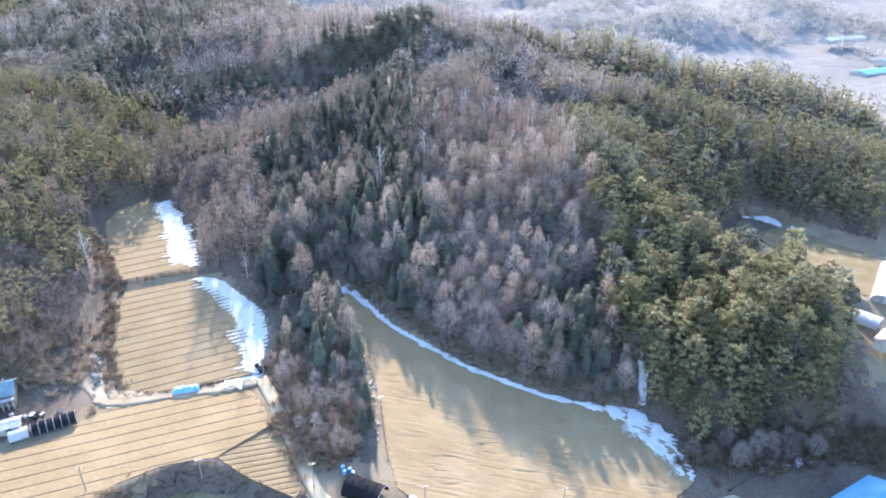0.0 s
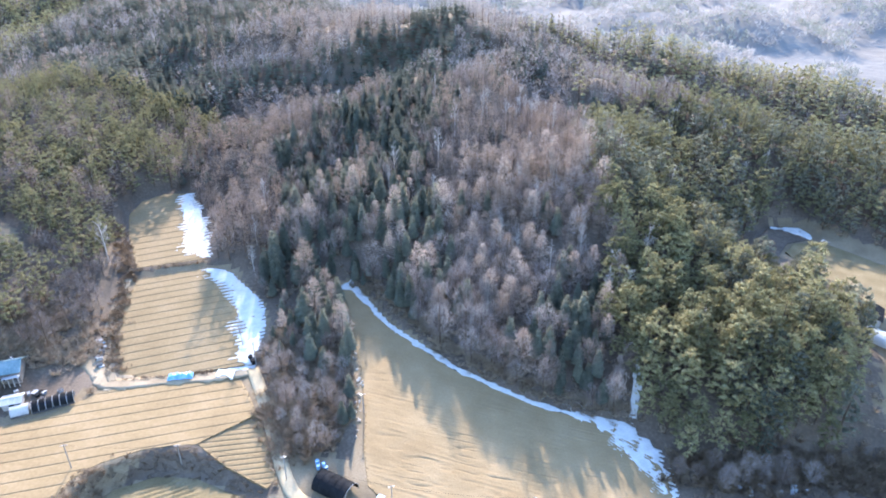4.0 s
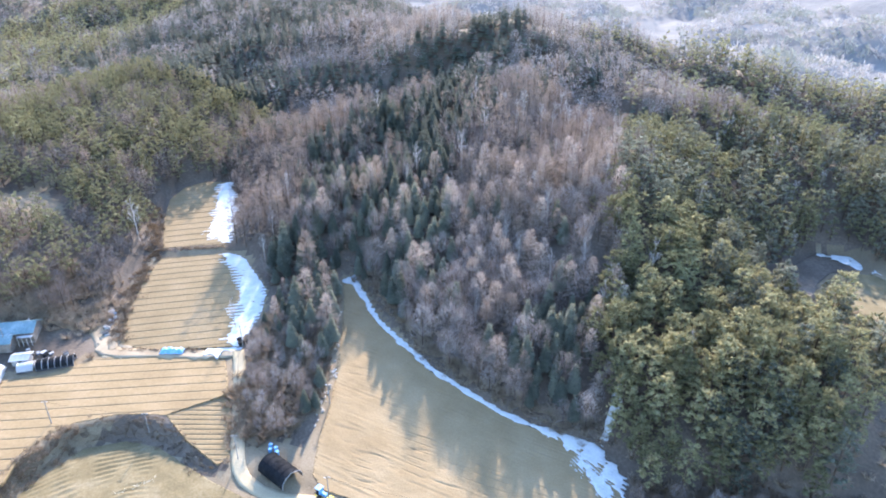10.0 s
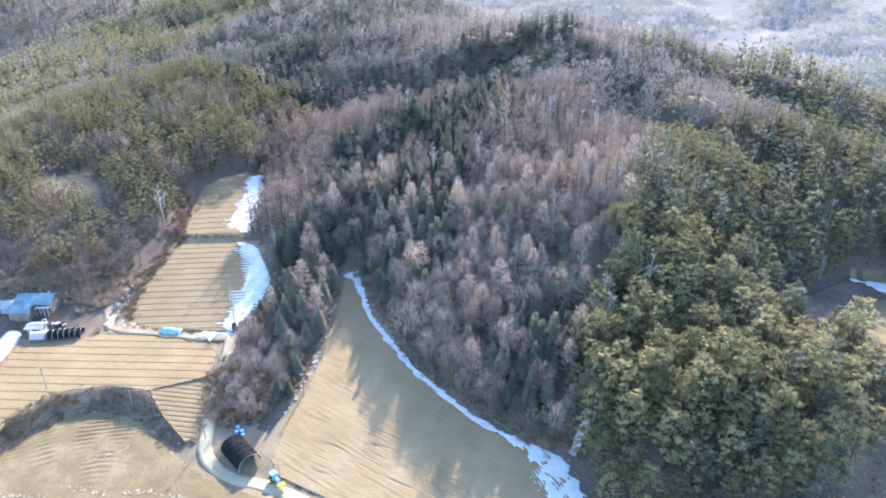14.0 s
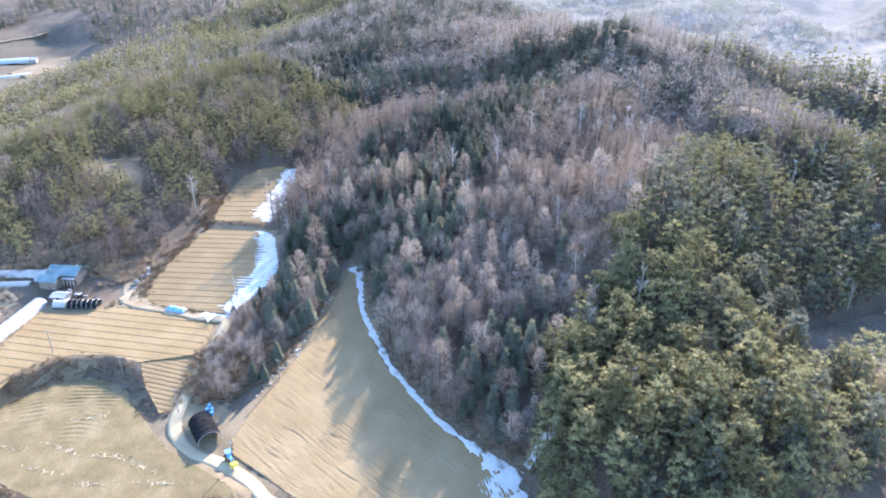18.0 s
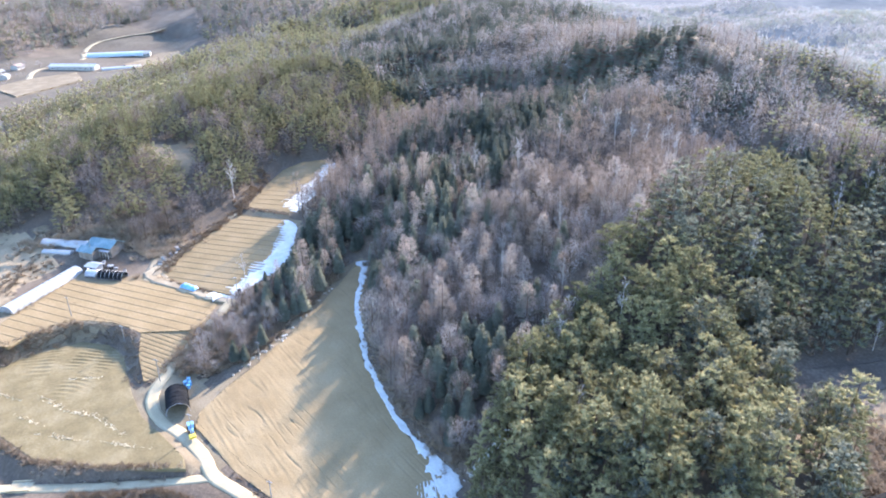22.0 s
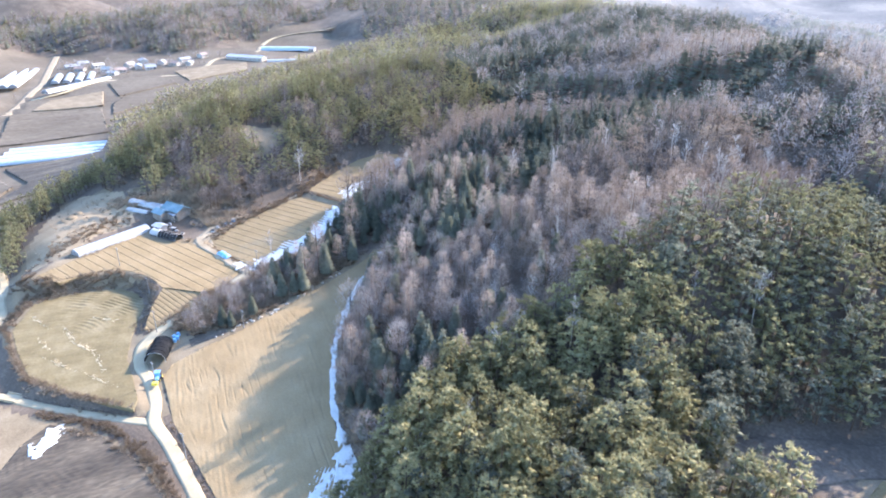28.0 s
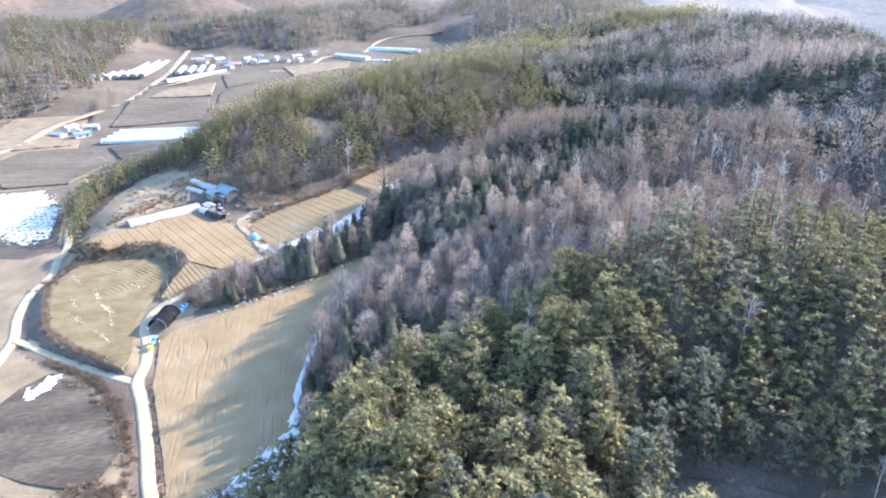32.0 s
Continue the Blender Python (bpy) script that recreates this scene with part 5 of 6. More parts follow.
# the black shelter beside the lane
greenhouse(-23.4, 117.8, -14.3, 113.6, 2.7, 6.3, 3.3, M["net"], "black net shelter with an open front beside the lane", 6, True, name="net_shelter", sides=False)


def drum(x, y, z, r, h, material, label, name="barrel", group="blue barrels"):
    ob = thing(name, x, y, z, 0, label, "barrel", group)
    bm = bmesh.new()
    bmesh.ops.create_cone(bm, cap_ends=True, segments=14, radius1=r, radius2=r, depth=h, matrix=Matrix.Translation((0, 0, h / 2)))
    part("shell", bm, material, ob)
    bm = bmesh.new()
    bmesh.ops.create_cone(bm, cap_ends=True, segments=14, radius1=r * 1.05, radius2=r * 1.05, depth=0.08, matrix=Matrix.Translation((0, 0, h)))
    part("lid", bm, material, ob)
    for k in (0.33, 0.66):
        bm = bmesh.new()
        bmesh.ops.create_cone(bm, cap_ends=False, segments=14, radius1=r * 1.04, radius2=r * 1.04, depth=0.06, matrix=Matrix.Translation((0, 0, h * k)))
        part("rib", bm, material, ob)


for x, y in ((-24.6, 121.4), (-23.4, 122.2), (-25.2, 122.8), (-22.5, 121.2)):
    drum(x, y, gz(x, y) - 0.05, 0.5, 1.2, M["tarp"], "blue plastic barrel behind the black shelter")


def wheel(parent, x, y, r, w):
    bm = bmesh.new()
    bmesh.ops.create_cone(bm, cap_ends=True, segments=16, radius1=r, radius2=r, depth=w, matrix=Matrix.Translation((x, y, r)) @ Matrix.Rotation(math.pi / 2, 4, "X"))
    bmesh.ops.bevel(bm, geom=[e for e in bm.edges if e.is_manifold and e.calc_face_angle() > 1.0], offset=r * 0.15, segments=1, affect="EDGES")
    wh = part("wheel", bm, M["rubber"], parent)
    bm = bmesh.new()
    bmesh.ops.create_cone(bm, cap_ends=True, segments=12, radius1=r * 0.5, radius2=r * 0.5, depth=w + 0.06, matrix=Matrix.Translation((x, y, r)) @ Matrix.Rotation(math.pi / 2, 4, "X"))
    part("rim", bm, M["yellow"], wh)


def tractor():
    ob = thing("tractor", -6.2, 112.9, 1.35, -20, "small blue tractor with a yellow implement beside the lane", "tractor")
    part("hood", box(bmesh.new(), 0.9, 0, 0.6, 1.7, 0.9, 0.8, bevel=0.12), M["tarp"], ob)
    part("chassis", box(bmesh.new(), 0, 0, 0.4, 3.0, 0.7, 0.35, bevel=0.05), M["rubber"], ob)
    cab = part("cab", box(bmesh.new(), -0.7, 0, 0.7, 1.4, 1.5, 1.6, bevel=0.1), M["tarp"], ob)
    part("cab_roof", box(bmesh.new(), -0.7, 0, 2.3, 1.7, 1.7, 0.15, bevel=0.05), M["tarp"], cab)
    for s in (-1, 1):
        part("window", box(bmesh.new(), -0.7, s * 0.76, 1.3, 1.1, 0.04, 0.8), M["glass"], cab)
        wheel(ob, -0.8, s * 0.95, 0.7, 0.4)
        wheel(ob, 1.2, s * 0.75, 0.45, 0.3)
    bm = box(bmesh.new(), 3.0, -0.2, 0.35, 1.4, 1.7, 0.8, bevel=0.1)
    part("implement", bm, M["yellow"], ob, "yellow hopper")
    part("drawbar", box(bmesh.new(), 2.1, 0, 0.45, 0.8, 0.15, 0.12), M["rubber"], ob)


tractor()


def tarp_heap(x, y, z, turn, sx, sy, h, material, label):
    ob = thing("tarpaulin_heap", x, y, z, turn, label, "heap")
    n, m = 22, 10
    gx, gy = np.meshgrid(np.linspace(-1, 1, n), np.linspace(-1, 1, m))
    edge = np.maximum(np.abs(gx) ** 5, np.abs(gy) ** 3)
    zz = h * (1 - edge) * (0.8 + 0.25 * waves(gx * sx, gy * sy, 2.4, 3)) + 0.05 * waves(gx * sx, gy * sy, 0.7, 4) - 0.05
    v = np.stack([gx * sx / 2, gy * sy / 2, zz], -1).reshape(-1, 3)
    i = (np.arange(m - 1)[:, None] * n + np.arange(n - 1)).ravel()
    sheet = new("sheet", mesh_np("sheet", v, np.stack([i, i + 1, i + n + 1, i + n], 1), [material], smooth=True))
    sheet.parent = ob
    for k in range(5):
        part("weight", box(bmesh.new(), -sx * 0.4 + sx * 0.2 * k, (-1) ** k * sy * 0.46, -0.05, 0.4, 0.3, 0.3, bevel=0.06), M["rock"], ob)


draped("dirt_apron", [(-103, 153), (-99, 145.5), (-94, 142.6), (-86, 145.2), (-78, 148.2), (-79, 150.2), (-88, 149.4), (-93, 150.5), (-99, 157)], on_ground, M["dirt"], 0.8, 0.22, relief=lambda x, y: 0.04 * waves(x, y, 3, 5), label="pale sandy apron where the farm tracks meet", category="yard", ragged=0.6, seed=3)
tarp_heap(-74.5, 150.6, 6.95, 14, 7.5, 2.8, 1.5, M["tarp"], "heap under a blue tarpaulin beside the dirt track")

rng = random.Random(12)


def lump(x, y, sx, sy, h, material, label, category, name, sink=0.15, group=""):
    """An uneven block or stone."""
    ob = thing(name, x, y, gz(x, y) - sink * h, rng.uniform(0, 360), label, category, group)
    bm = bmesh.new()
    bmesh.ops.create_icosphere(bm, subdivisions=1, radius=0.5)
    for v in bm.verts:
        v.co = Vector((v.co.x * sx * rng.uniform(0.85, 1.15), v.co.y * sy * rng.uniform(0.85, 1.15), (v.co.z + 0.42) * h * rng.uniform(0.9, 1.1)))
    part("body", bm, material, ob)


def crate(x, y, sx, sy, h, material, label):
    ob = thing("crate", x, y, gz(x, y) - 0.1, rng.uniform(0, 90), label, "crate", "farmyard clutter")
    part("box_body", box(bmesh.new(), 0, 0, 0, sx, sy, h, bevel=0.06), material, ob)
    part("lid", box(bmesh.new(), 0, 0, h, sx * 1.05, sy * 1.05, 0.08), material, ob)


for k in range(16):
    u = k / 15
    x, y = -98.5 - 7 * u - rng.uniform(1.0, 3.0), 152 + 14 * u + rng.uniform(-1.5, 1.5)
    crate(x, y, rng.uniform(0.7, 2.0), rng.uniform(0.6, 1.4), rng.uniform(0.5, 1.3), rng.choice([M["junk"], M["net"], M["plastic"], M["tarp"], M["junk"]]), "weathered crate among the clutter by the field")
for k in range(14):
    x, y = -118 + 13 * rng.random(), 134.5 + 7 * rng.random()
    crate(x, y, rng.uniform(0.6, 1.8), rng.uniform(0.6, 1.4), rng.uniform(0.4, 1.2), rng.choice([M["junk"], M["net"], M["junk"], M["greyroof"]]), "dark crate in the cluttered farmyard")
for x, y, s in ((-54.5, 158.8, 1.7), (-56, 160.2, 1.2), (-53.2, 160.4, 1.0)):
    crate(x, y, s, s * 0.8, s * 0.9, M["net"], "dark box beside the gate")
for k in range(9):
    u = rng.random()
    crate(84 + 24 * u, 127.5 + 2.5 * rng.random() + 2 * u, rng.uniform(0.8, 2.2), rng.uniform(0.6, 1.5), rng.uniform(0.4, 1.2), rng.choice([M["junk"], M["plastic"], M["tarp"], M["greyroof"]]), "scrap crate at the wood's foot")
for k in range(46):
    u = rng.random()
    x, y = (-15.5 - 3.5 * u, 132 + 24 * u) if k < 30 else (-19 - 10 * u, 154 + 28 * u)
    lump(x + rng.uniform(-1.3, 0.6) - 1.0, y, rng.uniform(0.4, 1.5), rng.uniform(0.4, 1.1), rng.uniform(0.3, 0.9), M["rock"], "pale stone on the field's edge", "stone", "stone", group="stones along the field")


def pole(x, y, height=8.5, arms=1, lean=0.0, transformer=False):
    z = gz(x, y)
    ob = thing("utility_pole", x, y, z, 20, "slender concrete utility pole", "utility pole", "utility poles")
    bm = bmesh.new()
    bmesh.ops.create_cone(bm, cap_ends=True, segments=8, radius1=0.17, radius2=0.10, depth=height + 0.6, matrix=Matrix.Translation((0, 0, height / 2 - 0.3)))
    part("shaft", bm, M["poleconc"], ob)
    for k in range(arms):
        arm = part("crossarm", box(bmesh.new(), 0, 0, height - 0.5 - 0.8 * k, 1.6, 0.1, 0.1), M["steel"], ob)
        for s in (-0.7, 0.0, 0.7):
            bm = bmesh.new()
            bmesh.ops.create_cone(bm, cap_ends=True, segments=6, radius1=0.06, radius2=0.04, depth=0.25, matrix=Matrix.Translation((s, 0, height - 0.28 - 0.8 * k)))
            part("insulator", bm, M["wall"], arm)
    return Vector((x, y, z + height - 0.3))


TOPS = [pole(-53.6, 158.2), pole(-31.8, 117.2), pole(-3.8, 111.9), pole(30.5, 113.2)]
TOPS2 = [pole(-86.0, 113.2), pole(-60.5, 119.6, 7.0), TOPS[1]]
pole(-16.6, 142, 7.0)
pole(-123.5, 136, 8.0)


def wire(a, b, sag=1.0):
    n, verts, quads = 14, [], []
    for k in range(n + 1):
        u = k / n
        p = a.lerp(b, u) - Vector((0, 0, sag * 4 * u * (1 - u)))
        for off in ((0, 0, 0.02), (0.02, 0, -0.012), (-0.02, 0, -0.012)):
            verts.append(tuple(p + Vector(off)))
        if k:
            for j in range(3):
                quads.append((3 * k - 3 + j, 3 * k - 3 + (j + 1) % 3, 3 * k + (j + 1) % 3, 3 * k + j))
    tagged(new("overhead_wire", mesh_np("overhead_wire", verts, quads, [M["rubber"]])), "thin black overhead wire between utility poles", "wire", "overhead wires")


for line in (TOPS, TOPS2):
    for a, b in zip(line, line[1:]):
        wire(a, b)


def culvert():
    ob = thing("culvert_bridge", -21.5, 75.2, -1.0, 46, "small concrete culvert bridge over the ditch", "bridge")
    part("deck", box(bmesh.new(), 0, 0, 0.1, 5.5, 3.4, 0.35, bevel=0.04), M["concrete"], ob)
    for s in (-1, 1):
        part("parapet", box(bmesh.new(), 0, s * 1.7, 0.45, 5.5, 0.25, 0.35, bevel=0.03), M["concrete"], ob)
        part("abutment", box(bmesh.new(), s * 2.6, 0, -1.4, 0.4, 3.4, 1.5), M["poleconc"], ob)
        # thin black panel across the gap, in place of the shade inside
        part("shade_panel", box(bmesh.new(), 0, s * 1.73, -1.2, 4.6, 0.06, 1.3), M["net"], ob, "black panel for the shade in the culvert mouth")


culvert()

# old pipe hoops standing along the snowy field edge
for x, y, r in ((42, 152, 3.2), (45, 152.6, 3.0), (49, 152.4, 3.4), (36, 154, 2.6), (53, 151.8, 2.8)):
    ob = thing("pipe_hoop", x, y, gz(x, y) - 0.3, rng.uniform(-25, 25) + 80, "bent bare tunnel hoop standing at the field's edge", "hoop", "bare hoops")
    part("pipe", hoop(bmesh.new(), 0, r, r * 0.55, 0.035, 14), M["steel"], ob)


def mound(x, y, z, r, h, label):
    """A grassy burial mound with a low collar."""
    ob = thing("burial_mound", x, y, z - 0.3, 0, label, "burial mound", "burial mounds")
    for nm, rr, hh in (("dome", r, h), ("collar", r * 1.8, h * 0.35)):
        bm = bmesh.new()
        bmesh.ops.create_uvsphere(bm, u_segments=18, v_segments=9, radius=1.0)
        bmesh.ops.delete(bm, geom=[v for v in bm.verts if v.co.z < -0.05], context="VERTS")
        for v in bm.verts:
            v.co = Vector((v.co.x * rr * rng.uniform(0.97, 1.03), v.co.y * rr, v.co.z * hh))
        part(nm, bm, M["drygrass"], ob)


for x, y, r in ((-147, 101, 2.6), (-152, 104, 2.2), (-158, 131, 2.4), (-152, 128, 2.0)):
    mound(x, y, gz(x, y), r, r * 0.55, "low grass burial mound in the clearing")
mound(136, 226, 14.5, 2.2, 1.1, "low grass burial mound ringed by a bank")

# side valley to the east
house(109, 113.5, -2.6, 28, 15, 11, 4.2, 2.2, M["blueroof"], "barn with a bright blue sheet roof", 3, 1, "barn", name="barn")
house(143, 191, 14.0, 60, 9, 6, 3.0, 1.2, M["net"], "dark barn half hidden by trees", 2, 1, "barn", name="barn")
greenhouse(146, 176, 139, 184, 13.0, 6.5, 2.8, M["plastic"], "short white film greenhouse among trees", 5)
house(144, 167, 11.5, 40, 9, 7, 2.8, 1.8, M["redroof"], "small house with a faded red roof", 2, 1)
greenhouse(173, 214, 153, 188, 14.6, 6.5, 2.9, M["plastic"], "long white film greenhouse in the side valley", 9)

# valley farms and village to the west
for k in range(4):
    greenhouse(-312 - 10 * k, 66 + 3 * k, -306 - 10 * k, 128 + 2 * k, gz(-312 - 10 * k, 95) - 0.1, 8.2, 3.0, M["bluefilm"], "long pale blue film greenhouse on the valley floor", 8, group="valley greenhouses", sides=False)
for k, (x, y) in enumerate(((-352, 44), (-344, 34), (-360, 54), (-338, 50), (-366, 38))):
    house(x, y, gz(x, y), 20 + 33 * k, 8 + k, 6, 3, 1.4, (M["plastic"], M["greyroof"], M["plastic"], M["tealroof"], M["greyroof"])[k], "pale farm shed beside the valley greenhouses", 2, 1, "shed", "valley sheds", "shed")
for k in range(5):
    greenhouse(-538 - 5 * k, 32 + 7.6 * k, -572 - 5 * k, 36 + 7.6 * k, gz(-550, 50) + 0.3, 7.2, 4.0, M["plastic"], "white film greenhouse in a row by the valley road", 4, group="row of white greenhouses", sides=False)
for k in range(3):
    greenhouse(-548, 64 + 8 * k, -655, 86 + 8 * k, gz(-600, 82) + 0.3, 7.0, 3.2, M["plastic"], "long white film greenhouse along the road", 6, group="long white greenhouses", sides=False)
for k in range(4):
    greenhouse(-556, 114 + 10 * k, -604, 121 + 10 * k, gz(-580, 130) + 0.3, 6.6, 3.0, M["plastic"], "white film greenhouse beside the village", 5, group="village greenhouses", sides=False)
greenhouse(-503, 104, -562, 162, gz(-535, 133) + 0.2, 7.0, 3.2, M["plastic"], "long white film greenhouse in front of the village", 8, sides=False)
greenhouse(-638, 342, -611, 392, gz(-624, 366) + 0.2, 11.0, 4.2, M["bluefilm"], "long pale blue film hall beyond the wooded hill", 8, sides=False)
greenhouse(-555, 322, -546, 358, gz(-550, 340) + 0.2, 6.5, 2.4, M["plastic"], "low white film tunnel beside the barn", 6, sides=False)
house(-582, 307, gz(-582, 307), 40, 46, 11, 3.4, 1.8, M["plastic"], "long low barn with a white sheet roof", 8, 1, "barn", name="barn")
house(-612, 392, gz(-612, 392), 50, 16, 8, 3.4, 1.6, M["greyroof"], "grey barn behind the film hall", 4, 1, "barn", name="barn")
vr = random.Random(4)
VILLAGE = [(-578, 168), (-592, 176), (-606, 166), (-622, 190), (-604, 196), (-590, 206), (-612, 222), (-596, 232), (-588, 246), (-612, 246), (-640, 160), (-652, 136), (-668, 148), (-630, 142), (-636, 206), (-622, 268)]
for k, (x, y) in enumerate(VILLAGE):
    house(x, y, gz(x, y), vr.uniform(0, 180), vr.uniform(9, 15), vr.uniform(6, 8.5), vr.uniform(2.8, 3.4), vr.uniform(1.2, 2.2), vr.choice([M["greyroof"], M["greyroof"], M["redroof"], M["plastic"], M["greyroof"], M["wall"]]), "village house with a sheet roof", 3, 1, group="village houses")


# ---- weeds, straw and far woods ----
def along(line, spacing, spread, nrng):
    xs, ys = [], []
    for (x0, y0), (x1, y1) in zip(line, line[1:]):
        n = max(1, int(math.hypot(x1 - x0, y1 - y0) / spacing))
        u = nrng.uniform(0, 1, n)
        xs.append(x0 + (x1 - x0) * u + nrng.normal(0, spread, n))
        ys.append(y0 + (y1 - y0) * u + nrng.normal(0, spread, n))
    return np.concatenate(xs), np.concatenate(ys)


nrng = np.random.RandomState(9)
BANKS = [
    ([(-76, 113), (-70, 118), (-60, 119.6), (-50, 117.4), (-38, 112.2)], 0.16, 1.3, 0.42, "dark dead brush on the shaded terrace bank"),
    ([(-30, 204), (-12, 187), (10, 168.5), (34, 156.5), (48, 154), (60, 152)], 0.16, 1.6, 1.0, "dark dead brush along the wood's foot above the snow"),
    ([(72, 131), (84, 133), (98, 136), (114, 136), (128, 136)], 0.1, 3.2, 1.5, "dark leafless brush at the spur's foot"),
    ([(14, 112.0), (30, 113.6), (45, 115.2), (60, 116.6)], 0.35, 0.4, 0.3, "dead weeds along the lane's verge"),
    ([(-24, 79), (-8, 90.6), (5, 103)], 0.35, 1.0, 0.5, "dead weeds on the ditch bank"),
    ([(4, 90), (14, 97), (26, 104.6), (42, 108), (54, 108)], 0.4, 1.2, 0.6, "brown weeds on the paddy's bank"),
    ([(-62, 73), (-80, 78), (-83, 90), (-90, 82), (-100, 78)], 0.25, 2.2, 0.85, "brown thicket along the meadow's edge"),
    ([(-84, 104), (-82, 112), (-72, 118.6), (-62, 120.6), (-54, 119)], 0.35, 1.2, 0.4, "dead weeds on the terrace bank"),
    ([(-94, 150), (-102, 163), (-109, 178), (-114, 196), (-122, 210), (-134, 226)], 0.3, 1.6, 0.9, "dry brush along the furrowed field"),
    ([(-92, 147.2), (-78, 150.4), (-66, 153.4)], 0.3, 0.4, 0.5, "dead weeds on the field's bank"),
    ([(-113, 201), (-100, 205), (-90, 208)], 0.3, 0.4, 0.45, "dead weeds on the step between terraces"),
    ([(-112, 88), (-126, 106), (-136, 116), (-130, 122)], 0.25, 3.0, 0.7, "dry weeds round the clearing"),
    ([(-140, 150), (-128, 160), (-122, 172), (-128, 156)], 0.12, 5.0, 1.1, "brown scrub on the slope above the house"),
    ([(-138, 140), (-130, 152), (-120, 152), (-112, 156), (-108, 166)], 0.16, 3.2, 1.5, "brown scrub behind the farmhouse"),
    ([(-150, 120), (-142, 134), (-134, 144)], 0.2, 3.5, 1.2, "brown scrub beside the clearing"),
    ([(-44, 141), (-36, 128), (-28, 124)], 0.2, 2.6, 1.2, "brown scrub above the lane"),
    ([(-118, 88), (-132, 96), (-146, 100), (-160, 104), (-168, 110), (-150, 116), (-138, 106)], 0.7, 5.0, 0.35, "dry grass tufts on the cleared mounds"),
    ([(-104, 100), (-112, 114), (-120, 126)], 0.14, 1.6, 0.5, "dead weeds beside the long greenhouse"),
    ([(-60, 74.5), (-44, 75.8), (-27, 78.6), (-10, 91), (2, 102)], 0.18, 0.55, 0.5, "brown brush on the meadow's lower bank"),
    ([(-80, 84), (-82, 98), (-78, 112)], 0.16, 1.3, 0.8, "brown brush on the meadow's edge"),
    ([(-9, 81.5), (-1, 90), (7, 97.3), (14, 101), (26, 105.2), (40, 107.6)], 0.2, 0.7, 0.6, "dead brush between the lane and the paddy"),
    ([(52, 96), (54, 104), (62, 109), (70, 112)], 0.2, 1.6, 0.8, "dead brush beside the paddy"),
    ([(132, 206), (138, 196), (131, 220)], 0.2, 3.0, 1.3, "dry scrub beside the small field"),
]
for line, gap, spread, size, label in BANKS:
    x, y = along(line, gap, spread, nrng)
    joined("weeds", "shrub", 1 if size > 0.55 else 2, x, y, ground_height(x, y), nrng.uniform(0, 6.28, len(x)), size * nrng.uniform(0.5, 1.3, len(x)), label, "weeds")

# single shrubs that stand free
for x, y, s in ((-97.6, 141.5, 1.3), (-25.5, 127, 2.0), (-28, 125.5, 1.7), (-30.5, 128, 1.9), (-22.5, 130, 1.6), (-35, 127, 1.4), (120, 212, 2.2), (126, 208, 2.4), (131, 204, 2.2), (124, 216, 1.8)):
    tree("shrub", int(x * 7) % VARIANTS, x, y, gz(x, y), x, s, "round leafless grey-brown shrub beside the field")
for x, y, s in ((-60.5, 166, 0.9), (63, 186, 1.25), (60.5, 190, 1.1)):
    tree("white", int(x) % VARIANTS, x, y, gz(x, y), y, s, "tall leafless tree with white twigs")

wisps = []
for x0, y0, n, a in ((-62, 84, 40, 0.4), (-48, 92, 60, 0.2), (-36, 96, 60, 0.5), (-24, 99, 40, 0.1), (-30, 88, 60, 0.5), (-14, 98, 50, 0.5), (-52, 104, 30, 0.8), (-44, 85, 30, 0.3)):
    u = nrng.normal(0, 3.2, n)
    wx, wy = x0 + u * math.cos(a) + nrng.normal(0, 0.35, n), y0 + u * math.sin(a) + nrng.normal(0, 0.35, n)
    base = np.stack([wx, wy, np.full(n, 1.86)], 1)
    d = unit(np.stack([nrng.normal(size=n), nrng.normal(size=n), nrng.uniform(0.05, 0.4, n)], 1))
    wisps.append(spikes(nrng, base, d, nrng.uniform(0.5, 1.1, n), 0.2))
wv, wt = merged(wisps)
tagged(new("straw_wisps", mesh_np("straw_wisps", wv, wt, [M["straw"]])), "pale wisps of straw on the meadow", "straw", kind="stuff")


def far_wood(poly, gap, seed, label, kinds=(("dark", 0.4), ("larch", 0.3), ("bare", 0.3))):
    r = np.random.RandomState(seed)
    x, y = scatter(poly, gap, r)
    pick = r.uniform(0, 1, len(x))
    z, lo = ground_height(x, y), 0.0
    for k, share in kinds:
        m = (pick >= lo) & (pick < lo + share)
        lo += share
        joined("far_wood", k, 2, x[m], y[m], z[m], r.uniform(0, 6.28, m.sum()), r.uniform(0.8, 1.3, m.sum()) * (0.95 + 0.03 * gap), label, "wood")


MIXED = (("pine", 0.4), ("dark", 0.3), ("bare", 0.3))
HILLS = (("dark", 0.42), ("pine", 0.15), ("larch", 0.18), ("bare", 0.25))
far_wood([(-398, -10), (-440, 22), (-475, 44), (-530, 52), (-575, 40), (-660, 60), (-735, 72), (-800, 62), (-1000, 60), (-1000, -120), (-600, -140), (-460, -100)], 8.3, 3, "mixed wood on the valley's far side", MIXED)
far_wood([(-735, 72), (-755, 103), (-743, 144), (-713, 205), (-668, 236), (-655, 268), (-684, 314), (-696, 343), (-712, 372), (-716, 395), (-790, 440), (-800, 470), (-1010, 470), (-1010, 62), (-800, 64)], 9.0, 5, "wooded hills behind the village", HILLS)
far_wood([(-440, 425), (-497, 424), (-570, 446), (-615, 462), (-660, 488), (-712, 520), (-790, 490), (-960, 580), (-760, 780), (-480, 720), (-472, 520)], 10.6, 6, "wooded hills beyond the valley", HILLS)
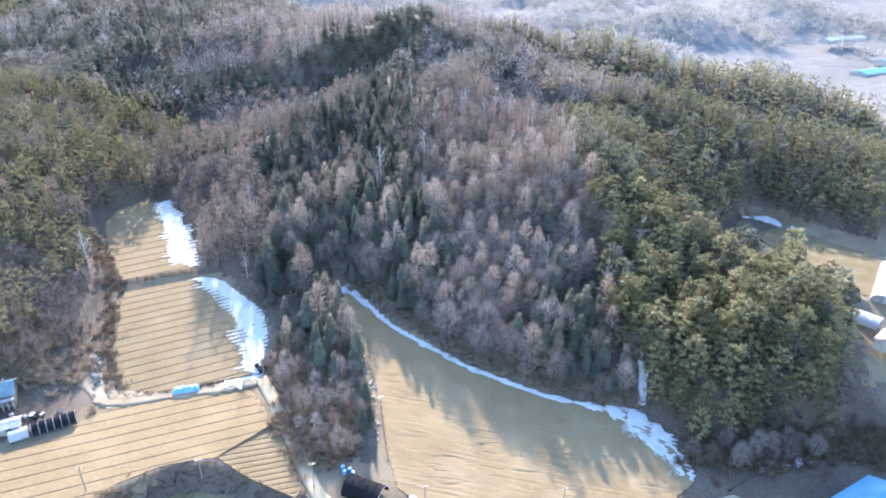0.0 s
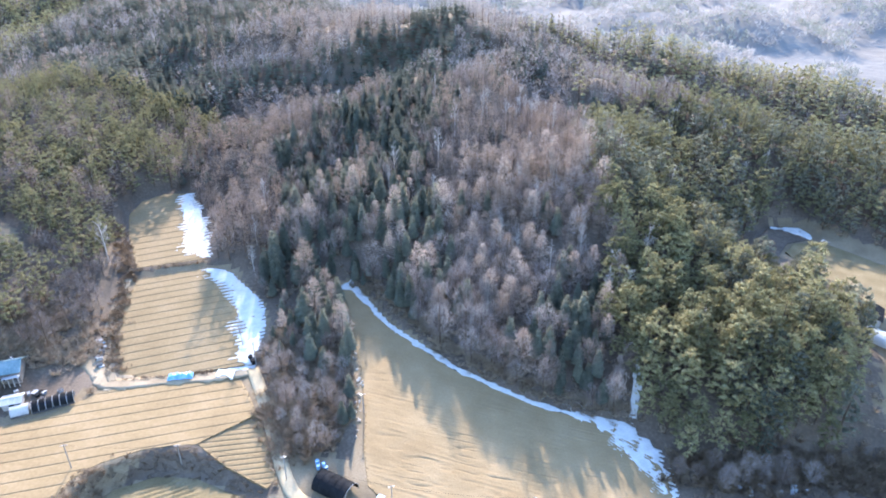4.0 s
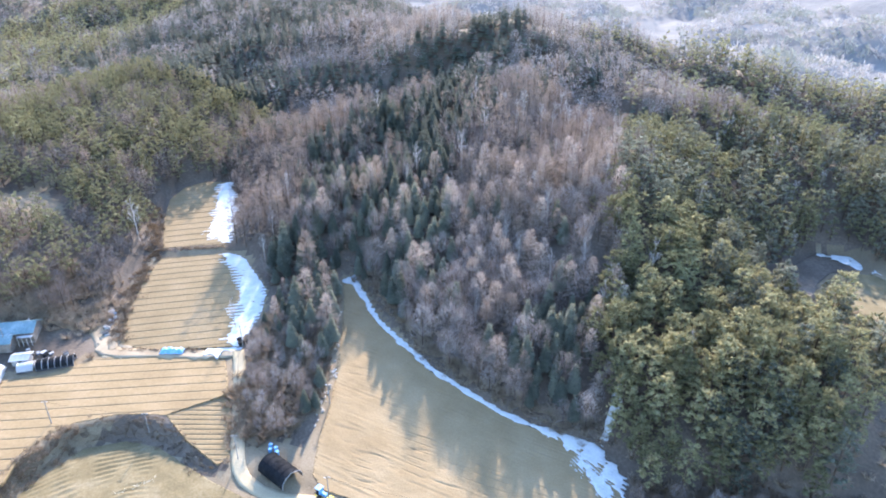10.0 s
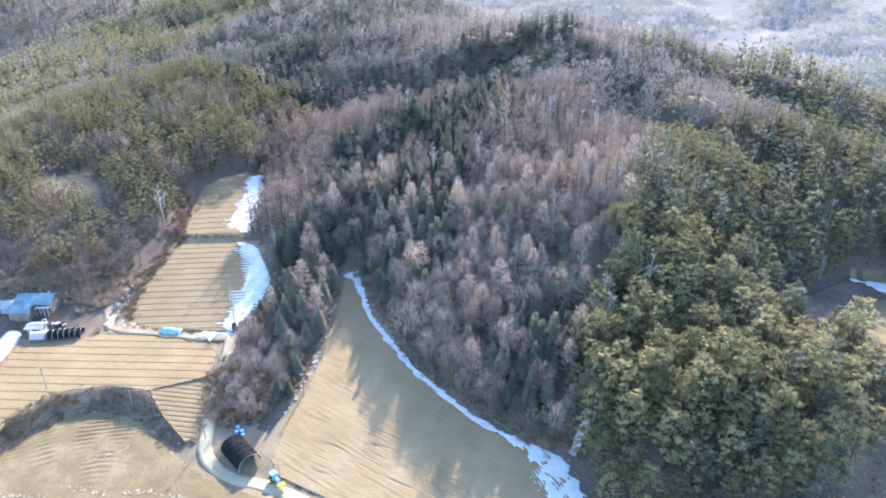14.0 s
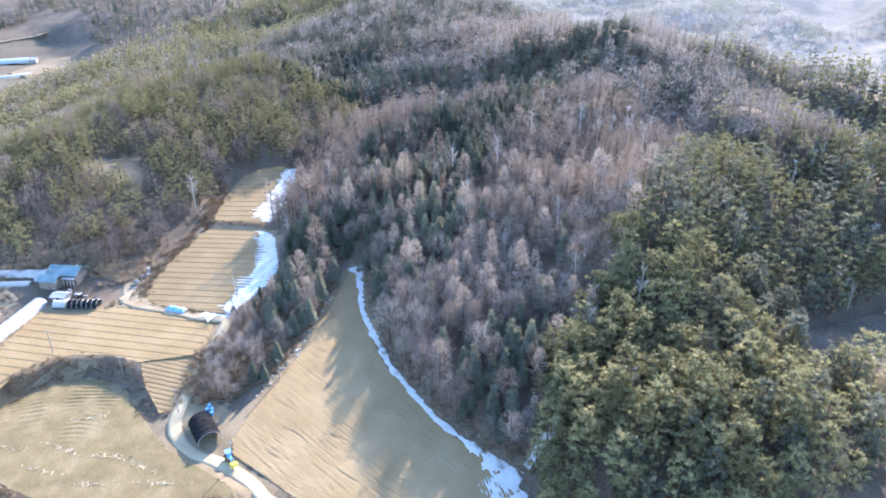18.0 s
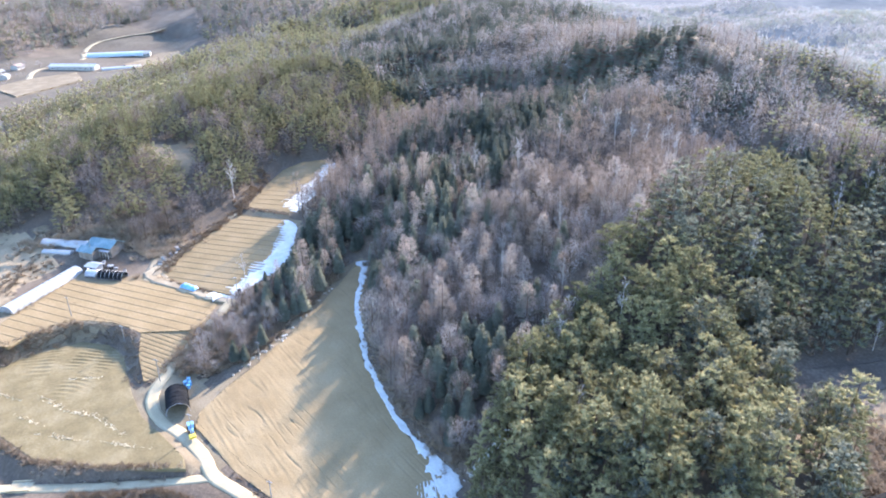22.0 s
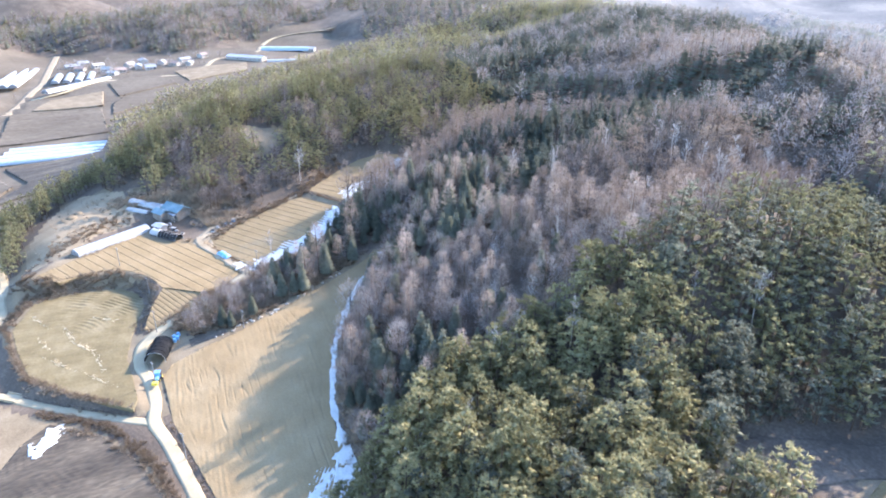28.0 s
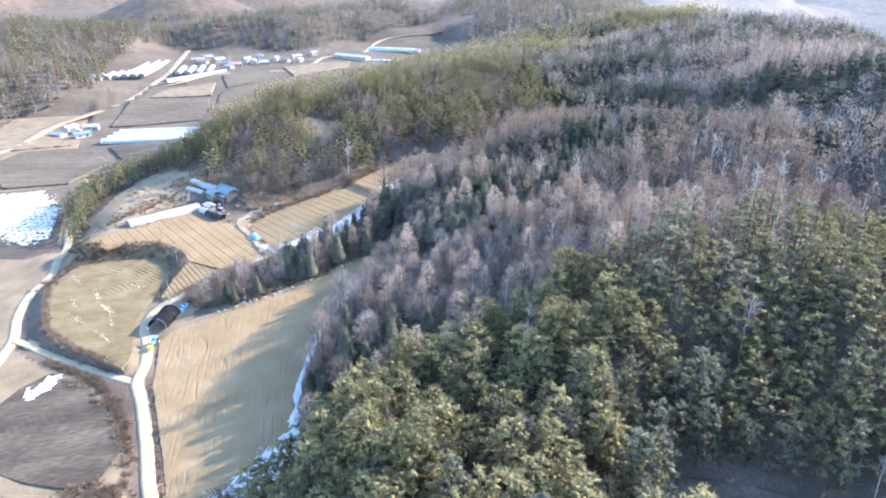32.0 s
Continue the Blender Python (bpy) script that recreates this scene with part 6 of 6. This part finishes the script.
far_wood([(-725, 410), (-770, 424), (-802, 478), (-900, 560), (-790, 492), (-740, 470)], 8.0, 9, "wood in the notch between the far hills", HILLS)
# trees among the village houses and along the valley road
vx, vy = np.array([-570, -586, -600, -614, -628, -606, -582, -640, -650, -556, -480, -470, -462, -512, -575, -610]) + 0.0, np.array([158, 186, 186, 206, 176, 256, 236, 124, 172, 236, 62, 56, 58, 80, 262, 284]) + 0.0
tr = np.random.RandomState(8)
vx = np.concatenate([vx, np.repeat([h[0] for h in VILLAGE], 5) + tr.normal(0, 9, 5 * len(VILLAGE))])
vy = np.concatenate([vy, np.repeat([h[1] for h in VILLAGE], 5) + tr.normal(0, 9, 5 * len(VILLAGE))])
joined("village_trees", "bare", 1, vx, vy, ground_height(vx, vy), vx * 0.7, 0.7 + 0.25 * np.sin(vy), "leafless trees among the village houses", "wood")

# a valley farm far beyond the ridge
for x, y, sx, sy, roof in ((545, 800, 70, 22, "blueroof"), (600, 850, 60, 20, "blueroof"), (590, 960, 80, 16, "plastic"), (640, 780, 40, 16, "greyroof")):
    house(x, y, gz(x, y), 24, sx, sy, 5, 2.5, M[roof], "long sheet-roofed farm hall on the far plain", 5, 1, "hall", "far halls", "farm_hall")

# woods on the far hills beyond the ridge, with haze in their colours
def far_canopy(poly, gap, seed, keep, key, label):
    """Closed woods far off, as many small uneven crowns."""
    r = np.random.RandomState(seed)
    x, y = scatter(poly, gap, r)
    ok = keep(x, y)
    x, y = x[ok], y[ok]
    n, k = len(x), 24
    size = np.repeat(gap * r.uniform(0.38, 0.62, n), k)[:, None]
    base = np.repeat(np.stack([x, y, ground_height(x, y)], -1), k, 0)
    q = unit(r.normal(size=(n * k, 3))) * r.uniform(0.2, 1.0, (n * k, 1)) * (1, 1, 0.8) + (0, 0, 0.9)
    d = unit(q - (0, 0, 0.3) + r.normal(size=q.shape) * 0.3)
    v, t = spikes(r, base + q * size, d, size[:, 0] * 0.7, 1.3)
    tagged(new("far_wood", mesh_np("far_wood", v, t, [M[key]])), label, "wood", kind="stuff")


EAST = [(-760, 1000), (-500, 860), (-180, 760), (-60, 700), (180, 620), (420, 560), (640, 620), (860, 900), (760, 1300), (400, 1700), (-300, 1900), (-800, 1800)]
high = lambda x, y: (ground_height(x, y) > -25) & (waves(x, y, 150, 33) > -0.9)
far_canopy(EAST, 14.0, 15, lambda x, y: high(x, y) & (waves(x, y, 90, 34) <= 0.1), "hazebare", "leafless woods paled with painted haze on the low hills beyond the ridge")
far_canopy(EAST, 13.0, 16, lambda x, y: high(x, y) & (waves(x, y, 90, 34) > 0.1), "hazegreen", "pine woods greyed with painted haze on the low hills beyond the ridge")
